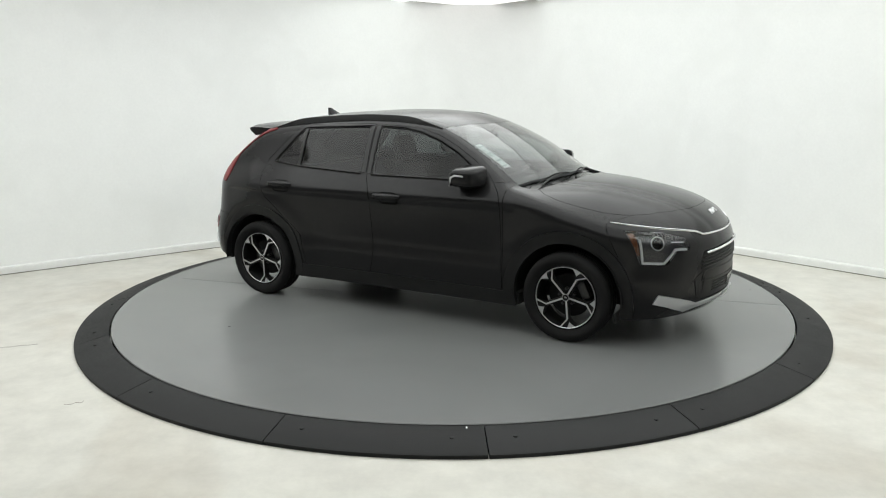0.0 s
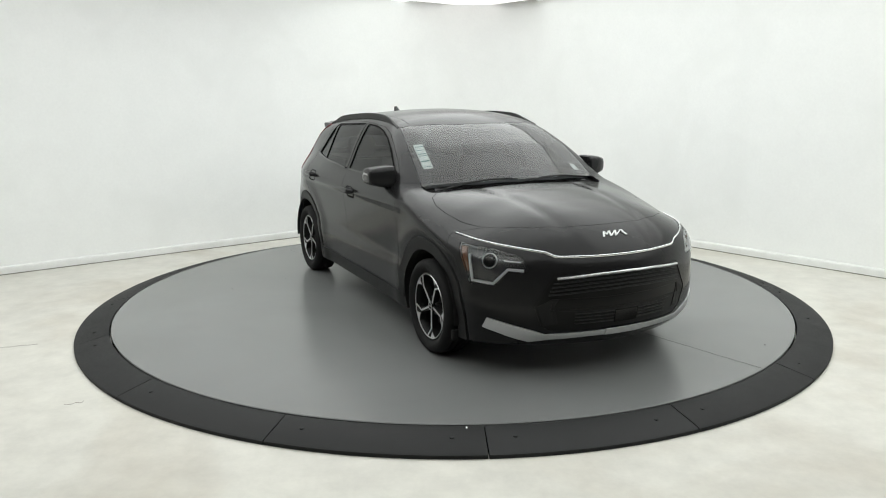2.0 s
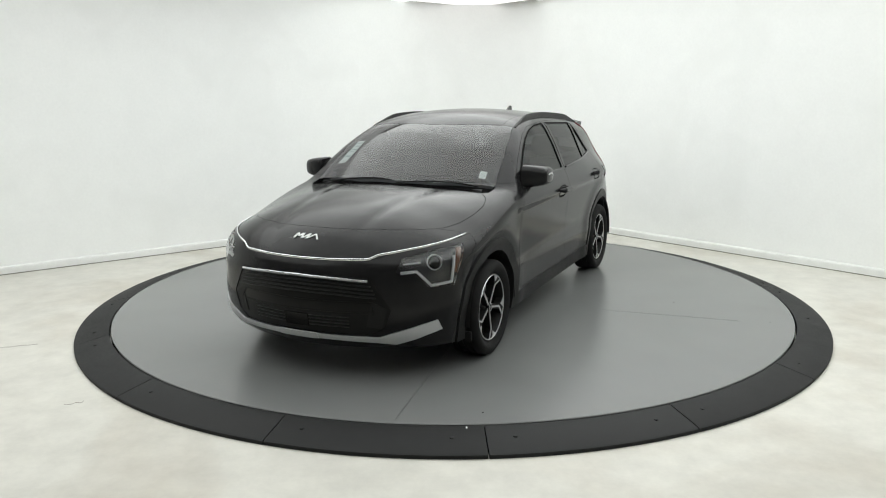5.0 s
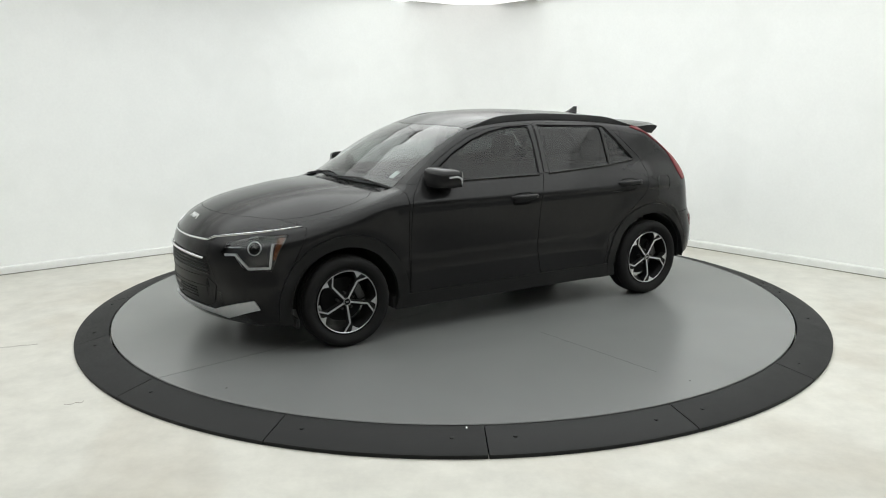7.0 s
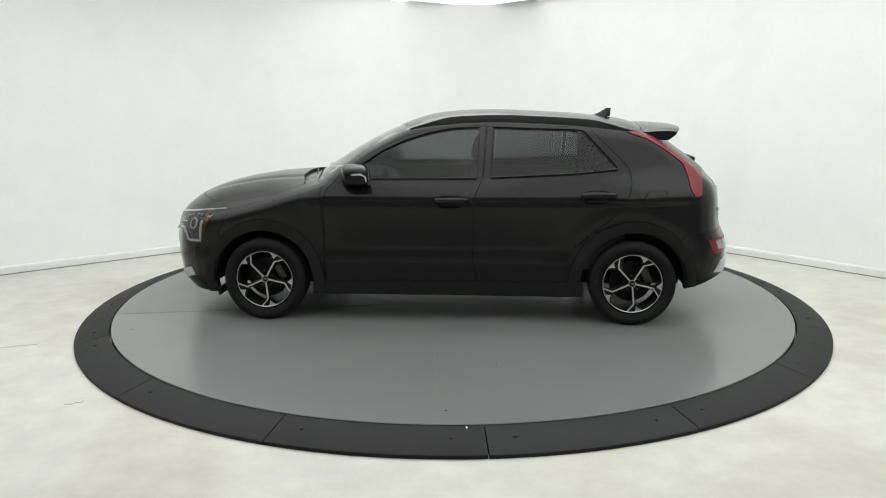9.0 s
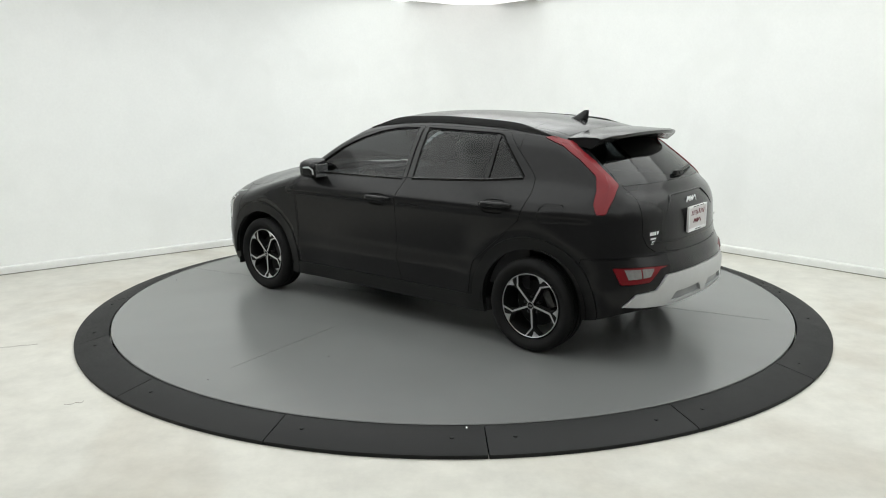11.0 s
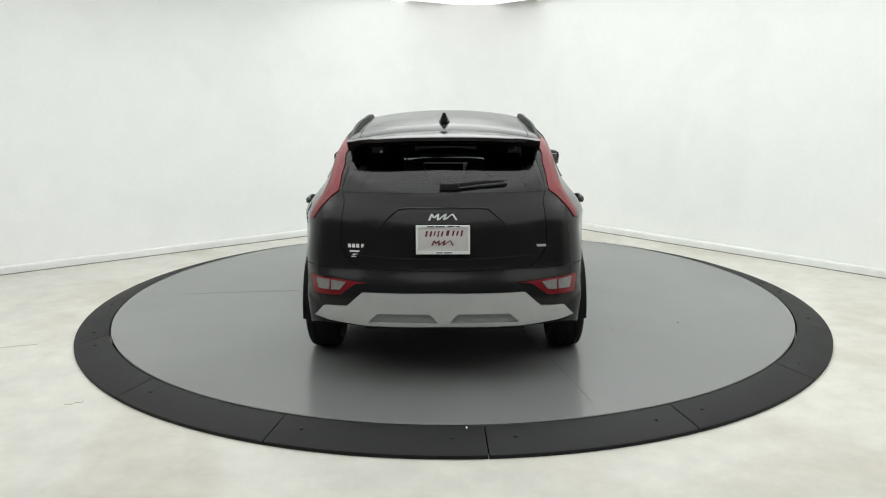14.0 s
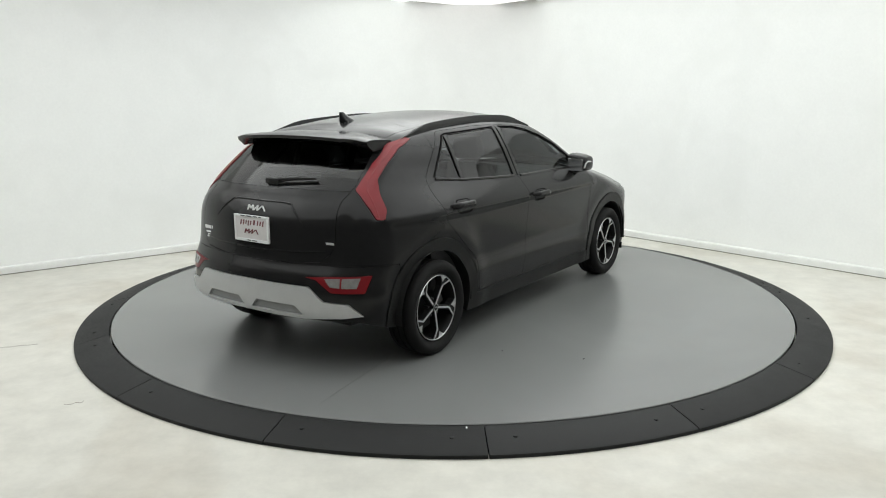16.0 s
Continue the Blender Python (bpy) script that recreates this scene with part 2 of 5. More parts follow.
def build_room():
    strip_wall("wall_north", SEEN_LINE, FLOOR_Z, CEIL_Z, 0.15, M_WALL, "white painted studio wall with a rounded corner")
    # two unseen walls, added dark so that the car's flank mirrors little light
    strip_wall("wall_east", [P_R, P_B], FLOOR_Z, CEIL_Z, 0.15, M_BACK, "unseen dark wall added behind the camera")
    strip_wall("wall_west", [P_B, P_L], FLOOR_Z, CEIL_Z, 0.15, M_BACK, "unseen dark wall added behind the camera")
    # skirting: a slim board with a rounded top
    bm = bmesh.new()
    prof_b = [(0.0, 0.0), (0.018, 0.0), (0.018, 0.062), (0.014, 0.078), (0.006, 0.085), (0.0, 0.086)]
    n = len(SEEN_LINE)
    loops = []
    for i, p in enumerate(SEEN_LINE):
        d = (SEEN_LINE[min(i + 1, n - 1)] - SEEN_LINE[max(i - 1, 0)]).normalized()
        out = Vector((d.y, -d.x))
        loops.append([bm.verts.new((*(p + out * (o + 0.001)), FLOOR_Z + h)) for o, h in prof_b])
    for a, b in zip(loops, loops[1:]):
        for j in range(len(prof_b)):
            k = (j + 1) % len(prof_b)
            bm.faces.new((a[j], a[k], b[k], b[j]))
    tagged(link_mesh("baseboard", bm, M_BASE, smooth=True), "low white skirting board along the wall", "skirting", kind="structure")
    # thin grey strip that stands for the shadow line between skirting and floor
    bm = bmesh.new()
    prof_j = [(0.0185, 0.0005), (0.0225, 0.0005), (0.0225, 0.007), (0.0185, 0.009)]
    loops = []
    for i, p in enumerate(SEEN_LINE):
        d = (SEEN_LINE[min(i + 1, n - 1)] - SEEN_LINE[max(i - 1, 0)]).normalized()
        out = Vector((d.y, -d.x))
        loops.append([bm.verts.new((*(p + out * (o + 0.001)), FLOOR_Z + h)) for o, h in prof_j])
    for a, b in zip(loops, loops[1:]):
        for j in range(4):
            bm.faces.new((a[j], a[(j + 1) % 4], b[(j + 1) % 4], b[j]))
    tagged(link_mesh("trim", bm, mat("skirting_shadow_grey", (0.22, 0.22, 0.19), 0.8, vary=0.3, scale=8), smooth=True), "grey strip painted as the shadow line under the skirting", "trim", kind="structure")
    bm = bmesh.new()
    vs = [bm.verts.new((x, y, FLOOR_Z)) for x, y in ((-13, -14), (13, -14), (13, 9), (-13, 9))]
    bm.faces.new(vs)
    r = bmesh.ops.extrude_face_region(bm, geom=bm.faces[:])
    bmesh.ops.translate(bm, vec=(0, 0, -0.2), verts=[v for v in r["geom"] if isinstance(v, bmesh.types.BMVert)])
    tagged(link_mesh("floor", bm, M_FLOOR), "cream painted concrete floor with grey stains", "floor", kind="structure")
    # hairline cracks in the concrete
    for (x0, y0), (x1, y1) in CRACKS:
        bm = bmesh.new()
        k = 9
        side = Vector((y0 - y1, x1 - x0)).normalized()
        rnd = random.Random(int(x0 * 100))
        pts = [Vector((x0 + (x1 - x0) * i / k, y0 + (y1 - y0) * i / k)) + side * rnd.uniform(-0.012, 0.012) for i in range(k + 1)]
        for a, b in zip(pts, pts[1:]):
            o = side * 0.0035
            ring_prism(bm, [(*(a - o), FLOOR_Z + 0.0004), (*(b - o), FLOOR_Z + 0.0004), (*(b + o), FLOOR_Z + 0.0004), (*(a + o), FLOOR_Z + 0.0004)],
                       [(*(a - o), FLOOR_Z + 0.0012), (*(b - o), FLOOR_Z + 0.0012), (*(b + o), FLOOR_Z + 0.0012), (*(a + o), FLOOR_Z + 0.0012)])
        tagged(link_mesh("trim_crack", bm, M_CRACK), "thin grey crack in the concrete floor", "crack", kind="structure")
    bm = bmesh.new()
    box(bm, 0, -2.5, CEIL_Z + 0.1, 26, 23, 0.2)
    tagged(link_mesh("ceiling", bm, M_CEIL), "plain white studio ceiling", "ceiling", kind="structure")


def ceiling_light(m, w, d, glow=None):
    ob = empty("ceiling_light", "flat white diffuser panel light under the ceiling", "ceiling light", m, "ceiling lights")
    bm = bmesh.new()
    for cx, cy, sx, sy in ((0, d / 2 - 0.006, w, 0.012), (0, -d / 2 + 0.006, w, 0.012), (w / 2 - 0.006, 0, 0.012, d - 0.024), (-w / 2 + 0.006, 0, 0.012, d - 0.024)):
        box(bm, cx, cy, -0.006, sx, sy, 0.012)
    part("frame", bm, M_BASE, ob, smooth=False)
    bm = bmesh.new()
    box(bm, 0, 0, -0.018, w, d, 0.008)
    part("diffuser", bm, glow or M_LIGHT, ob, "glowing white diffuser", smooth=False)
    return ob


build_room()
AX_R = math.degrees(math.atan2(D_RIGHT.y, D_RIGHT.x))
AX_L = math.degrees(math.atan2(-D_LEFT.y, -D_LEFT.x))
IN_L, IN_R = Vector((-D_LEFT.y, D_LEFT.x)), Vector((D_RIGHT.y, -D_RIGHT.x))
if IN_L.y > 0:
    IN_L = -IN_L
if IN_R.y > 0:
    IN_R = -IN_R


def ceiling_spot(a, b):
    """A place under the ceiling, a metres along the one wall and b along the other."""
    return pose(*(CORNER + D_LEFT * a + D_RIGHT * b), CEIL_Z - 0.002, 0, 0, AX_R)


ceiling_light(ceiling_spot(2.40, 2.40), 1.998, 1.998, M_LIGHT_HIGH)
square = ceiling_light(ceiling_spot(4.40, 2.40), 1.998, 1.998)
for i in range(4):
    for j in range(4):
        if 0 < i + j <= 4 and (i, j) != (1, 0):
            if i + j < 3:
                copy_thing(square, ceiling_spot(2.40 + 2.0 * i, 2.40 + 2.0 * j))
            else:
                ceiling_light(ceiling_spot(2.40 + 2.0 * i, 2.40 + 2.0 * j), 1.998, 1.998, M_LIGHT_NEAR)
# slim rows along the two white walls
slim = ceiling_light(ceiling_spot(0.70, 3.55), 2.098, 1.298, M_LIGHT_SIDE)
for k in range(1, 4):
    copy_thing(slim, ceiling_spot(0.70, 3.55 + 2.1 * k))
ceiling_light(ceiling_spot(0.70, 1.78), 1.398, 1.298, M_LIGHT_SIDE)
ceiling_light(ceiling_spot(2.09, 0.70), 1.298, 1.498, M_LIGHT_SIDE)
# added glow over plain corner ceiling, no real lamp, brightens the wall there
ceiling_light(ceiling_spot(0.76, 0.56), 1.02, 1.14, M_CORNER_FILL)
slim_l = ceiling_light(ceiling_spot(3.85, 0.70), 1.298, 1.998, M_LIGHT_LOW)
for k in range(1, 4):
    copy_thing(slim_l, ceiling_spot(3.85 + 2.0 * k, 0.70))

# ---------------------------------------------------------------- turntable
R_DISC, R_RING = 2.688, 2.933


def build_turntable():
    ob = empty("turntable", "round grey epoxy-coated car turntable", "turntable", pose(0, 0, 0))
    bm = bmesh.new()
    revolve(bm, [(0.0005, 0.0), (0.6, 0.0), (1.4, 0.0), (2.2, 0.0), (R_DISC - 0.004, 0.0), (R_DISC, -0.004), (R_DISC, -0.06), (0.0005, -0.06)], 160, "z")
    bmesh.ops.remove_doubles(bm, verts=bm.verts, dist=0.002)
    part("platform", bm, M_DISC, ob)
    # welded joints across the platform and small chips
    for ang, r0, r1, off in ((12, 0.2, 2.66, 0.35), (-168, 0.9, 2.5, 0.30), (98, 1.3, 2.3, -0.2)):
        bm = bmesh.new()
        box(bm, (r0 + r1) / 2, off, 0.0004, r1 - r0, 0.0025, 0.0012)
        part("joint", bm, M_WELD, ob, smooth=False, m=pose(0, 0, 0, 0, 0, ang))
    rnd = random.Random(4)
    for k in range(5):
        bm = bmesh.new()
        n = rnd.randint(5, 8)
        s = rnd.uniform(0.005, 0.010)
        vs = [(s * rnd.uniform(0.6, 1.3) * math.cos(2 * math.pi * i / n), s * rnd.uniform(0.4, 1) * math.sin(2 * math.pi * i / n)) for i in range(n)]
        ring_prism(bm, [(x, y, 0.0002) for x, y in vs], [(x, y, 0.0016) for x, y in vs])
        a, r = rnd.uniform(0, 6.28), rnd.uniform(1.2, 2.6)
        part("chip", bm, M_TYRE, ob, smooth=False, m=pose(r * math.cos(a), r * math.sin(a), 0))
    return ob


def build_ramp():
    ob = empty("turntable_ramp", "sloping ring of black rubber mats round the turntable", "ramp", pose(0, 0, 0))
    seg = 16
    step = 2 * math.pi / seg
    g = 0.0022
    bm = bmesh.new()
    prof_r = [(R_DISC + 0.012, FLOOR_Z + 0.001), (R_DISC + 0.012, -0.006), (R_DISC + 0.03, -0.004), (R_RING - 0.01, FLOOR_Z + 0.026), (R_RING, FLOOR_Z + 0.020), (R_RING, FLOOR_Z + 0.001)]
    loops = []
    for k in range(13):
        a = -step / 2 + g / 2 + (step - g) * k / 12
        loops.append([bm.verts.new((r * math.cos(a), r * math.sin(a), z)) for r, z in prof_r])
    for p, q in zip(loops, loops[1:]):
        for j in range(len(prof_r)):
            k = (j + 1) % len(prof_r)
            bm.faces.new((p[j], p[k], q[k], q[j]))
    bm.faces.new(loops[0])
    bm.faces.new(loops[-1][::-1])
    first = part("rubber_mat", bm, M_RUBBER, ob, m=pose(0, 0, 0, 0, 0, -86.5 + 11.25))
    rnd = random.Random(2)
    for k in range(1, seg):
        o = new("rubber_mat", first.data)
        o.parent = ob
        o.matrix_basis = pose(0, 0, rnd.uniform(-0.001, 0.001), 0, 0, -86.5 + 11.25 + 22.5 * k)
    # screw heads in the mats
    bm = bmesh.new()
    revolve(bm, [(0.0002, 0.004), (0.009, 0.004), (0.012, 0.001), (0.012, -0.004)], 12, "z")
    scr = None
    for k in range(seg):
        for da in ((3.0,) if k % 3 else (3.0, 19.0)):
            a = radians(-86.5 + 22.5 * k + da)
            r = 2.80
            z = -0.004 - (r - R_DISC - 0.03) / (R_RING - 0.01 - R_DISC - 0.03) * (-(FLOOR_Z + 0.026) - 0.004)
            m = pose(r * math.cos(a), r * math.sin(a), z)
            if scr is None:
                scr = part("screw_head", bm, M_RUBBER, ob, m=m)
            else:
                o = new("screw_head", scr.data)
                o.parent = ob
                o.matrix_basis = m
    bm = bmesh.new()
    box(bm, 0.075, -(R_DISC + 0.035), -0.003, 0.008, 0.022, 0.003)
    part("chalk_mark", bm, M_WHITE, ob, smooth=False)
    return ob


TABLE = build_turntable()
build_ramp()

# ---------------------------------------------------------------- car body as a smooth solid
def curve(xs, ys, soft=0.04, n=900):
    """A smooth curve through a few design points."""
    xs, ys = np.array(xs, float), np.array(ys, float)
    pad = soft * 4
    g = np.linspace(xs[0] - pad, xs[-1] + pad, n)
    v = np.interp(g, xs, ys)
    s0, s1 = (ys[1] - ys[0]) / (xs[1] - xs[0]), (ys[-1] - ys[-2]) / (xs[-1] - xs[-2])
    v = np.where(g < xs[0], ys[0] + s0 * (g - xs[0]), np.where(g > xs[-1], ys[-1] + s1 * (g - xs[-1]), v))
    h = g[1] - g[0]
    k = np.arange(-int(3 * soft / h), int(3 * soft / h) + 1) * h
    w = np.exp(-(k / soft) ** 2 / 2)
    r = len(k) // 2
    vp = np.concatenate([v[0] - (v[1] - v[0]) * np.arange(r, 0, -1), v, v[-1] + (v[-1] - v[-2]) * np.arange(1, r + 1)])
    v = np.convolve(vp, w / w.sum(), "valid")
    return lambda q: np.interp(q, g, v)


def smax(a, b, k):
    h = np.maximum(k - np.abs(a - b), 0) / k
    return np.maximum(a, b) + h * h * k / 4


def smin(a, b, k):
    return -smax(-a, -b, k)


def step(q, a, b):
    t = np.clip((q - a) / (b - a), 0, 1)
    return t * t * (3 - 2 * t)


HALF_W = curve((0.10, 0.20, 0.32, 0.46, 0.56, 0.70, 0.84, 0.93, 1.0, 1.06, 1.25, 1.40, 1.5),
               (0.838, 0.856, 0.870, 0.882, 0.874, 0.887, 0.902, 0.912, 0.874, 0.838, 0.752, 0.668, 0.60), 0.016)
PLAN = curve((-2.3, -2.1, -1.9, -1.65, -1.36, -0.9, 0.0, 0.9, 1.36, 1.6, 1.8, 2.0, 2.3),
             (0.68, 0.78, 0.835, 0.865, 0.895, 0.908, 0.908, 0.908, 0.907, 0.898, 0.876, 0.825, 0.71), 0.09)
NOSE = curve((0.10, 0.20, 0.28, 0.45, 0.62, 0.72, 0.80, 0.86, 0.95), (2.10, 2.17, 2.240, 2.262, 2.252, 2.240, 2.200, 2.145, 2.01), 0.025)
TAIL = curve((0.15, 0.28, 0.36, 0.50, 0.60, 0.68, 0.75, 0.90, 1.01, 1.06, 1.12), (-2.04, -2.112, -2.142, -2.150, -2.135, -2.090, -2.080, -2.070, -2.04, -2.01, -1.95), 0.02)
DECK = curve((-2.2, -2.08, -2.0, -1.9, -1.0, 0.0, 0.9, 1.05, 1.25, 1.44, 1.7, 1.85, 2.0, 2.11, 2.2, 2.3),
             (0.98, 1.02, 1.06, 1.10, 1.10, 1.070, 1.052, 1.044, 1.040, 1.030, 0.990, 0.954, 0.910, 0.865, 0.80, 0.72), 0.05)
ROOF = curve((-1.9, -1.6, -1.4, -1.0, -0.4, -0.1, 0.1, 0.3, 0.45, 0.7), (1.36, 1.418, 1.452, 1.50, 1.532, 1.528, 1.511, 1.474, 1.428, 1.33), 0.07)
SCREEN = curve((1.0, 1.06, 1.12, 1.27, 1.39, 1.44, 1.54), (1.13, 1.045, 0.958, 0.715, 0.48, 0.36, 0.12), 0.02)
BACKLIGHT = curve((0.9, 1.05, 1.09, 1.18, 1.30, 1.42, 1.52), (-1.985, -1.98, -1.96, -1.845, -1.675, -1.47, -1.22), 0.02)


TUCK = curve((0.60, 0.72, 0.82, 0.93, 1.0, 1.1, 1.2, 1.3, 1.4), (0.0, 0.004, 0.030, 0.062, 0.066, 0.034, 0.010, -0.012, -0.018), 0.03)


def half_width(x, z):
    w = HALF_W(z) * PLAN(x) / 0.908
    w = w - 0.042 * step(-x, 0.5, 1.6) * step(z, 0.95, 1.15) * (1 - 0.75 * step(z, 1.2, 1.42))
    w = w - TUCK(z) * step(-x, 1.36, 1.98)
    return w + 0.010 * np.exp(-((np.hypot(x - 1.351, z - 0.31) - 0.5) / 0.09) ** 2) + 0.014 * np.exp(-((np.hypot(x + 1.351, z - 0.31) - 0.5) / 0.09) ** 2)


def solid(x, y, z):
    """Below zero inside the car's outer skin."""
    ay = np.abs(y)
    side = ay - half_width(x, z)
    crown = 0.29 * ay ** 2.4 * step(x, 0.6, 1.75) + 0.05 * ay ** 2 * step(-x, 1.5, 2.0)
    deck = z - (DECK(x) - crown)
    # two shallow creases run along the bonnet
    deck = deck + 0.006 * np.exp(-((ay - 0.30 - 0.1 * (1.9 - x)) / 0.05) ** 2) * step(x, 1.0, 1.2)
    nose = (x - (NOSE(z) - 0.455 * ay ** 2)) * 0.85
    tail = (TAIL(z) + 0.33 * ay ** 2.4 - x) * 0.9
    low = smax(smax(side, deck, 0.07), smax(nose, tail, 0.01), 0.13)
    roof = z - (ROOF(x) - 0.05 * (ay / 0.55) ** 2.3)
    screen = (x - (SCREEN(z) - 0.31 * ay ** 2)) * 0.55
    back = (BACKLIGHT(z) + 0.37 * ay ** 2.3 - x) * 0.6
    cab = smax(smax(side, roof, 0.09), smax(screen, back, 0.01), 0.05)
    return smin(low, np.maximum(cab, 0.9 - z), 0.02)


def cast(o, d, far=3.2):
    """Where rays from inside leave the solid."""
    o, d = np.atleast_2d(o).astype(float), np.atleast_2d(d).astype(float)
    d = d / np.linalg.norm(d, axis=1)[:, None]
    o = np.broadcast_to(o, d.shape) if len(o) == 1 else o
    d = np.broadcast_to(d, o.shape) if len(d) == 1 else d
    lo, hi = np.zeros(len(o)), np.full(len(o), far)
    ts = np.linspace(0, far, 97)
    found = np.zeros(len(o), bool)
    for a, b in zip(ts[:-1], ts[1:]):
        p = o + d * b
        out = (solid(p[:, 0], p[:, 1], p[:, 2]) > 0) & ~found
        lo[out], hi[out] = a, b
        found |= out
    for _ in range(26):
        m = (lo + hi) / 2
        p = o + d * m[:, None]
        out = solid(p[:, 0], p[:, 1], p[:, 2]) > 0
        hi, lo = np.where(out, m, hi), np.where(out, lo, m)
    return o + d * hi[:, None]


def normals(p, e=2e-3):
    g = np.stack([solid(*(p + e * np.eye(3)[k]).T) - solid(*(p - e * np.eye(3)[k]).T) for k in range(3)], 1)
    return g / np.maximum(np.linalg.norm(g, axis=1), 1e-9)[:, None]


AZ0 = 1.2


def drop(domain, pts):
    """Design points of one view, laid on the skin."""
    q = np.atleast_2d(np.array(pts, float))
    a, b, zero = q[:, 0], q[:, 1], np.zeros(len(q))
    if domain == "side":
        return cast(np.stack([a, zero, b], 1), [[0, 1, 0]])
    if domain == "top":
        return cast(np.stack([a, b, zero + 0.7], 1), [[0, 0, 1]])
    if domain == "front":
        return cast(np.stack([zero + 1.0, a, b], 1), [[1, 0, 0]])
    if domain == "rear":
        return cast(np.stack([zero - 1.2, a, b], 1), [[-1, 0, 0]])
    r = np.radians(a)
    return cast(np.stack([zero + AZ0, zero, b], 1), np.stack([np.cos(r), np.sin(r), zero], 1))


def view(domain, p):
    if domain == "side":
        return p[:, [0, 2]]
    if domain == "top":
        return p[:, [0, 1]]
    if domain in ("front", "rear"):
        return p[:, [1, 2]]
    return np.stack([np.degrees(np.arctan2(p[:, 1], p[:, 0] - AZ0)), p[:, 2]], 1)


def inside(poly, q):
    c = np.zeros(len(q), bool)
    for (x0, y0), (x1, y1) in zip(poly, np.roll(poly, -1, 0)):
        hit = (y0 > q[:, 1]) != (y1 > q[:, 1])
        with np.errstate(divide="ignore", invalid="ignore"):
            c ^= hit & (q[:, 0] < (x1 - x0) * (q[:, 1] - y0) / (y1 - y0) + x0)
    return c


def fine(poly, most, closed=True):
    out = []
    poly = [np.array(p, float) for p in poly]
    pairs = list(zip(poly, poly[1:] + poly[:1])) if closed else list(zip(poly, poly[1:]))
    for a, b in pairs:
        n = max(1, int(np.ceil(np.linalg.norm((b - a) / most))))
        out += [a + (b - a) * k / n for k in range(n)]
    return np.array(out if closed else out + [poly[-1]])


def rounded(poly, r):
    """The polygon with its corners cut round at about r."""
    out = []
    poly = [np.array(p, float) for p in poly]
    n = len(poly)
    for i in range(n):
        p, a, b = poly[i], poly[i - 1], poly[(i + 1) % n]
        da, db = a - p, b - p
        la, lb = np.linalg.norm(da), np.linalg.norm(db)
        u, v = p + da / la * min(r, la * 0.45), p + db / lb * min(r, lb * 0.45)
        for t in (0, 0.25, 0.5, 0.75, 1):
            out.append((1 - t) ** 2 * u + 2 * t * (1 - t) * p + t * t * v)
    return np.array(out)


def disc_line(cx, cz, r, n=72):
    return [(cx + r * math.cos(2 * math.pi * k / n), cz + r * math.sin(2 * math.pi * k / n)) for k in range(n)]


WX, WZ, ARCH, CLAD = 1.351, 0.309, 0.374, 0.456
SIDE = lambda p: p[:, 1] > 0.45
FRONT = lambda p: p[:, 0] > 1.65
REAR = lambda p: p[:, 0] < -1.3
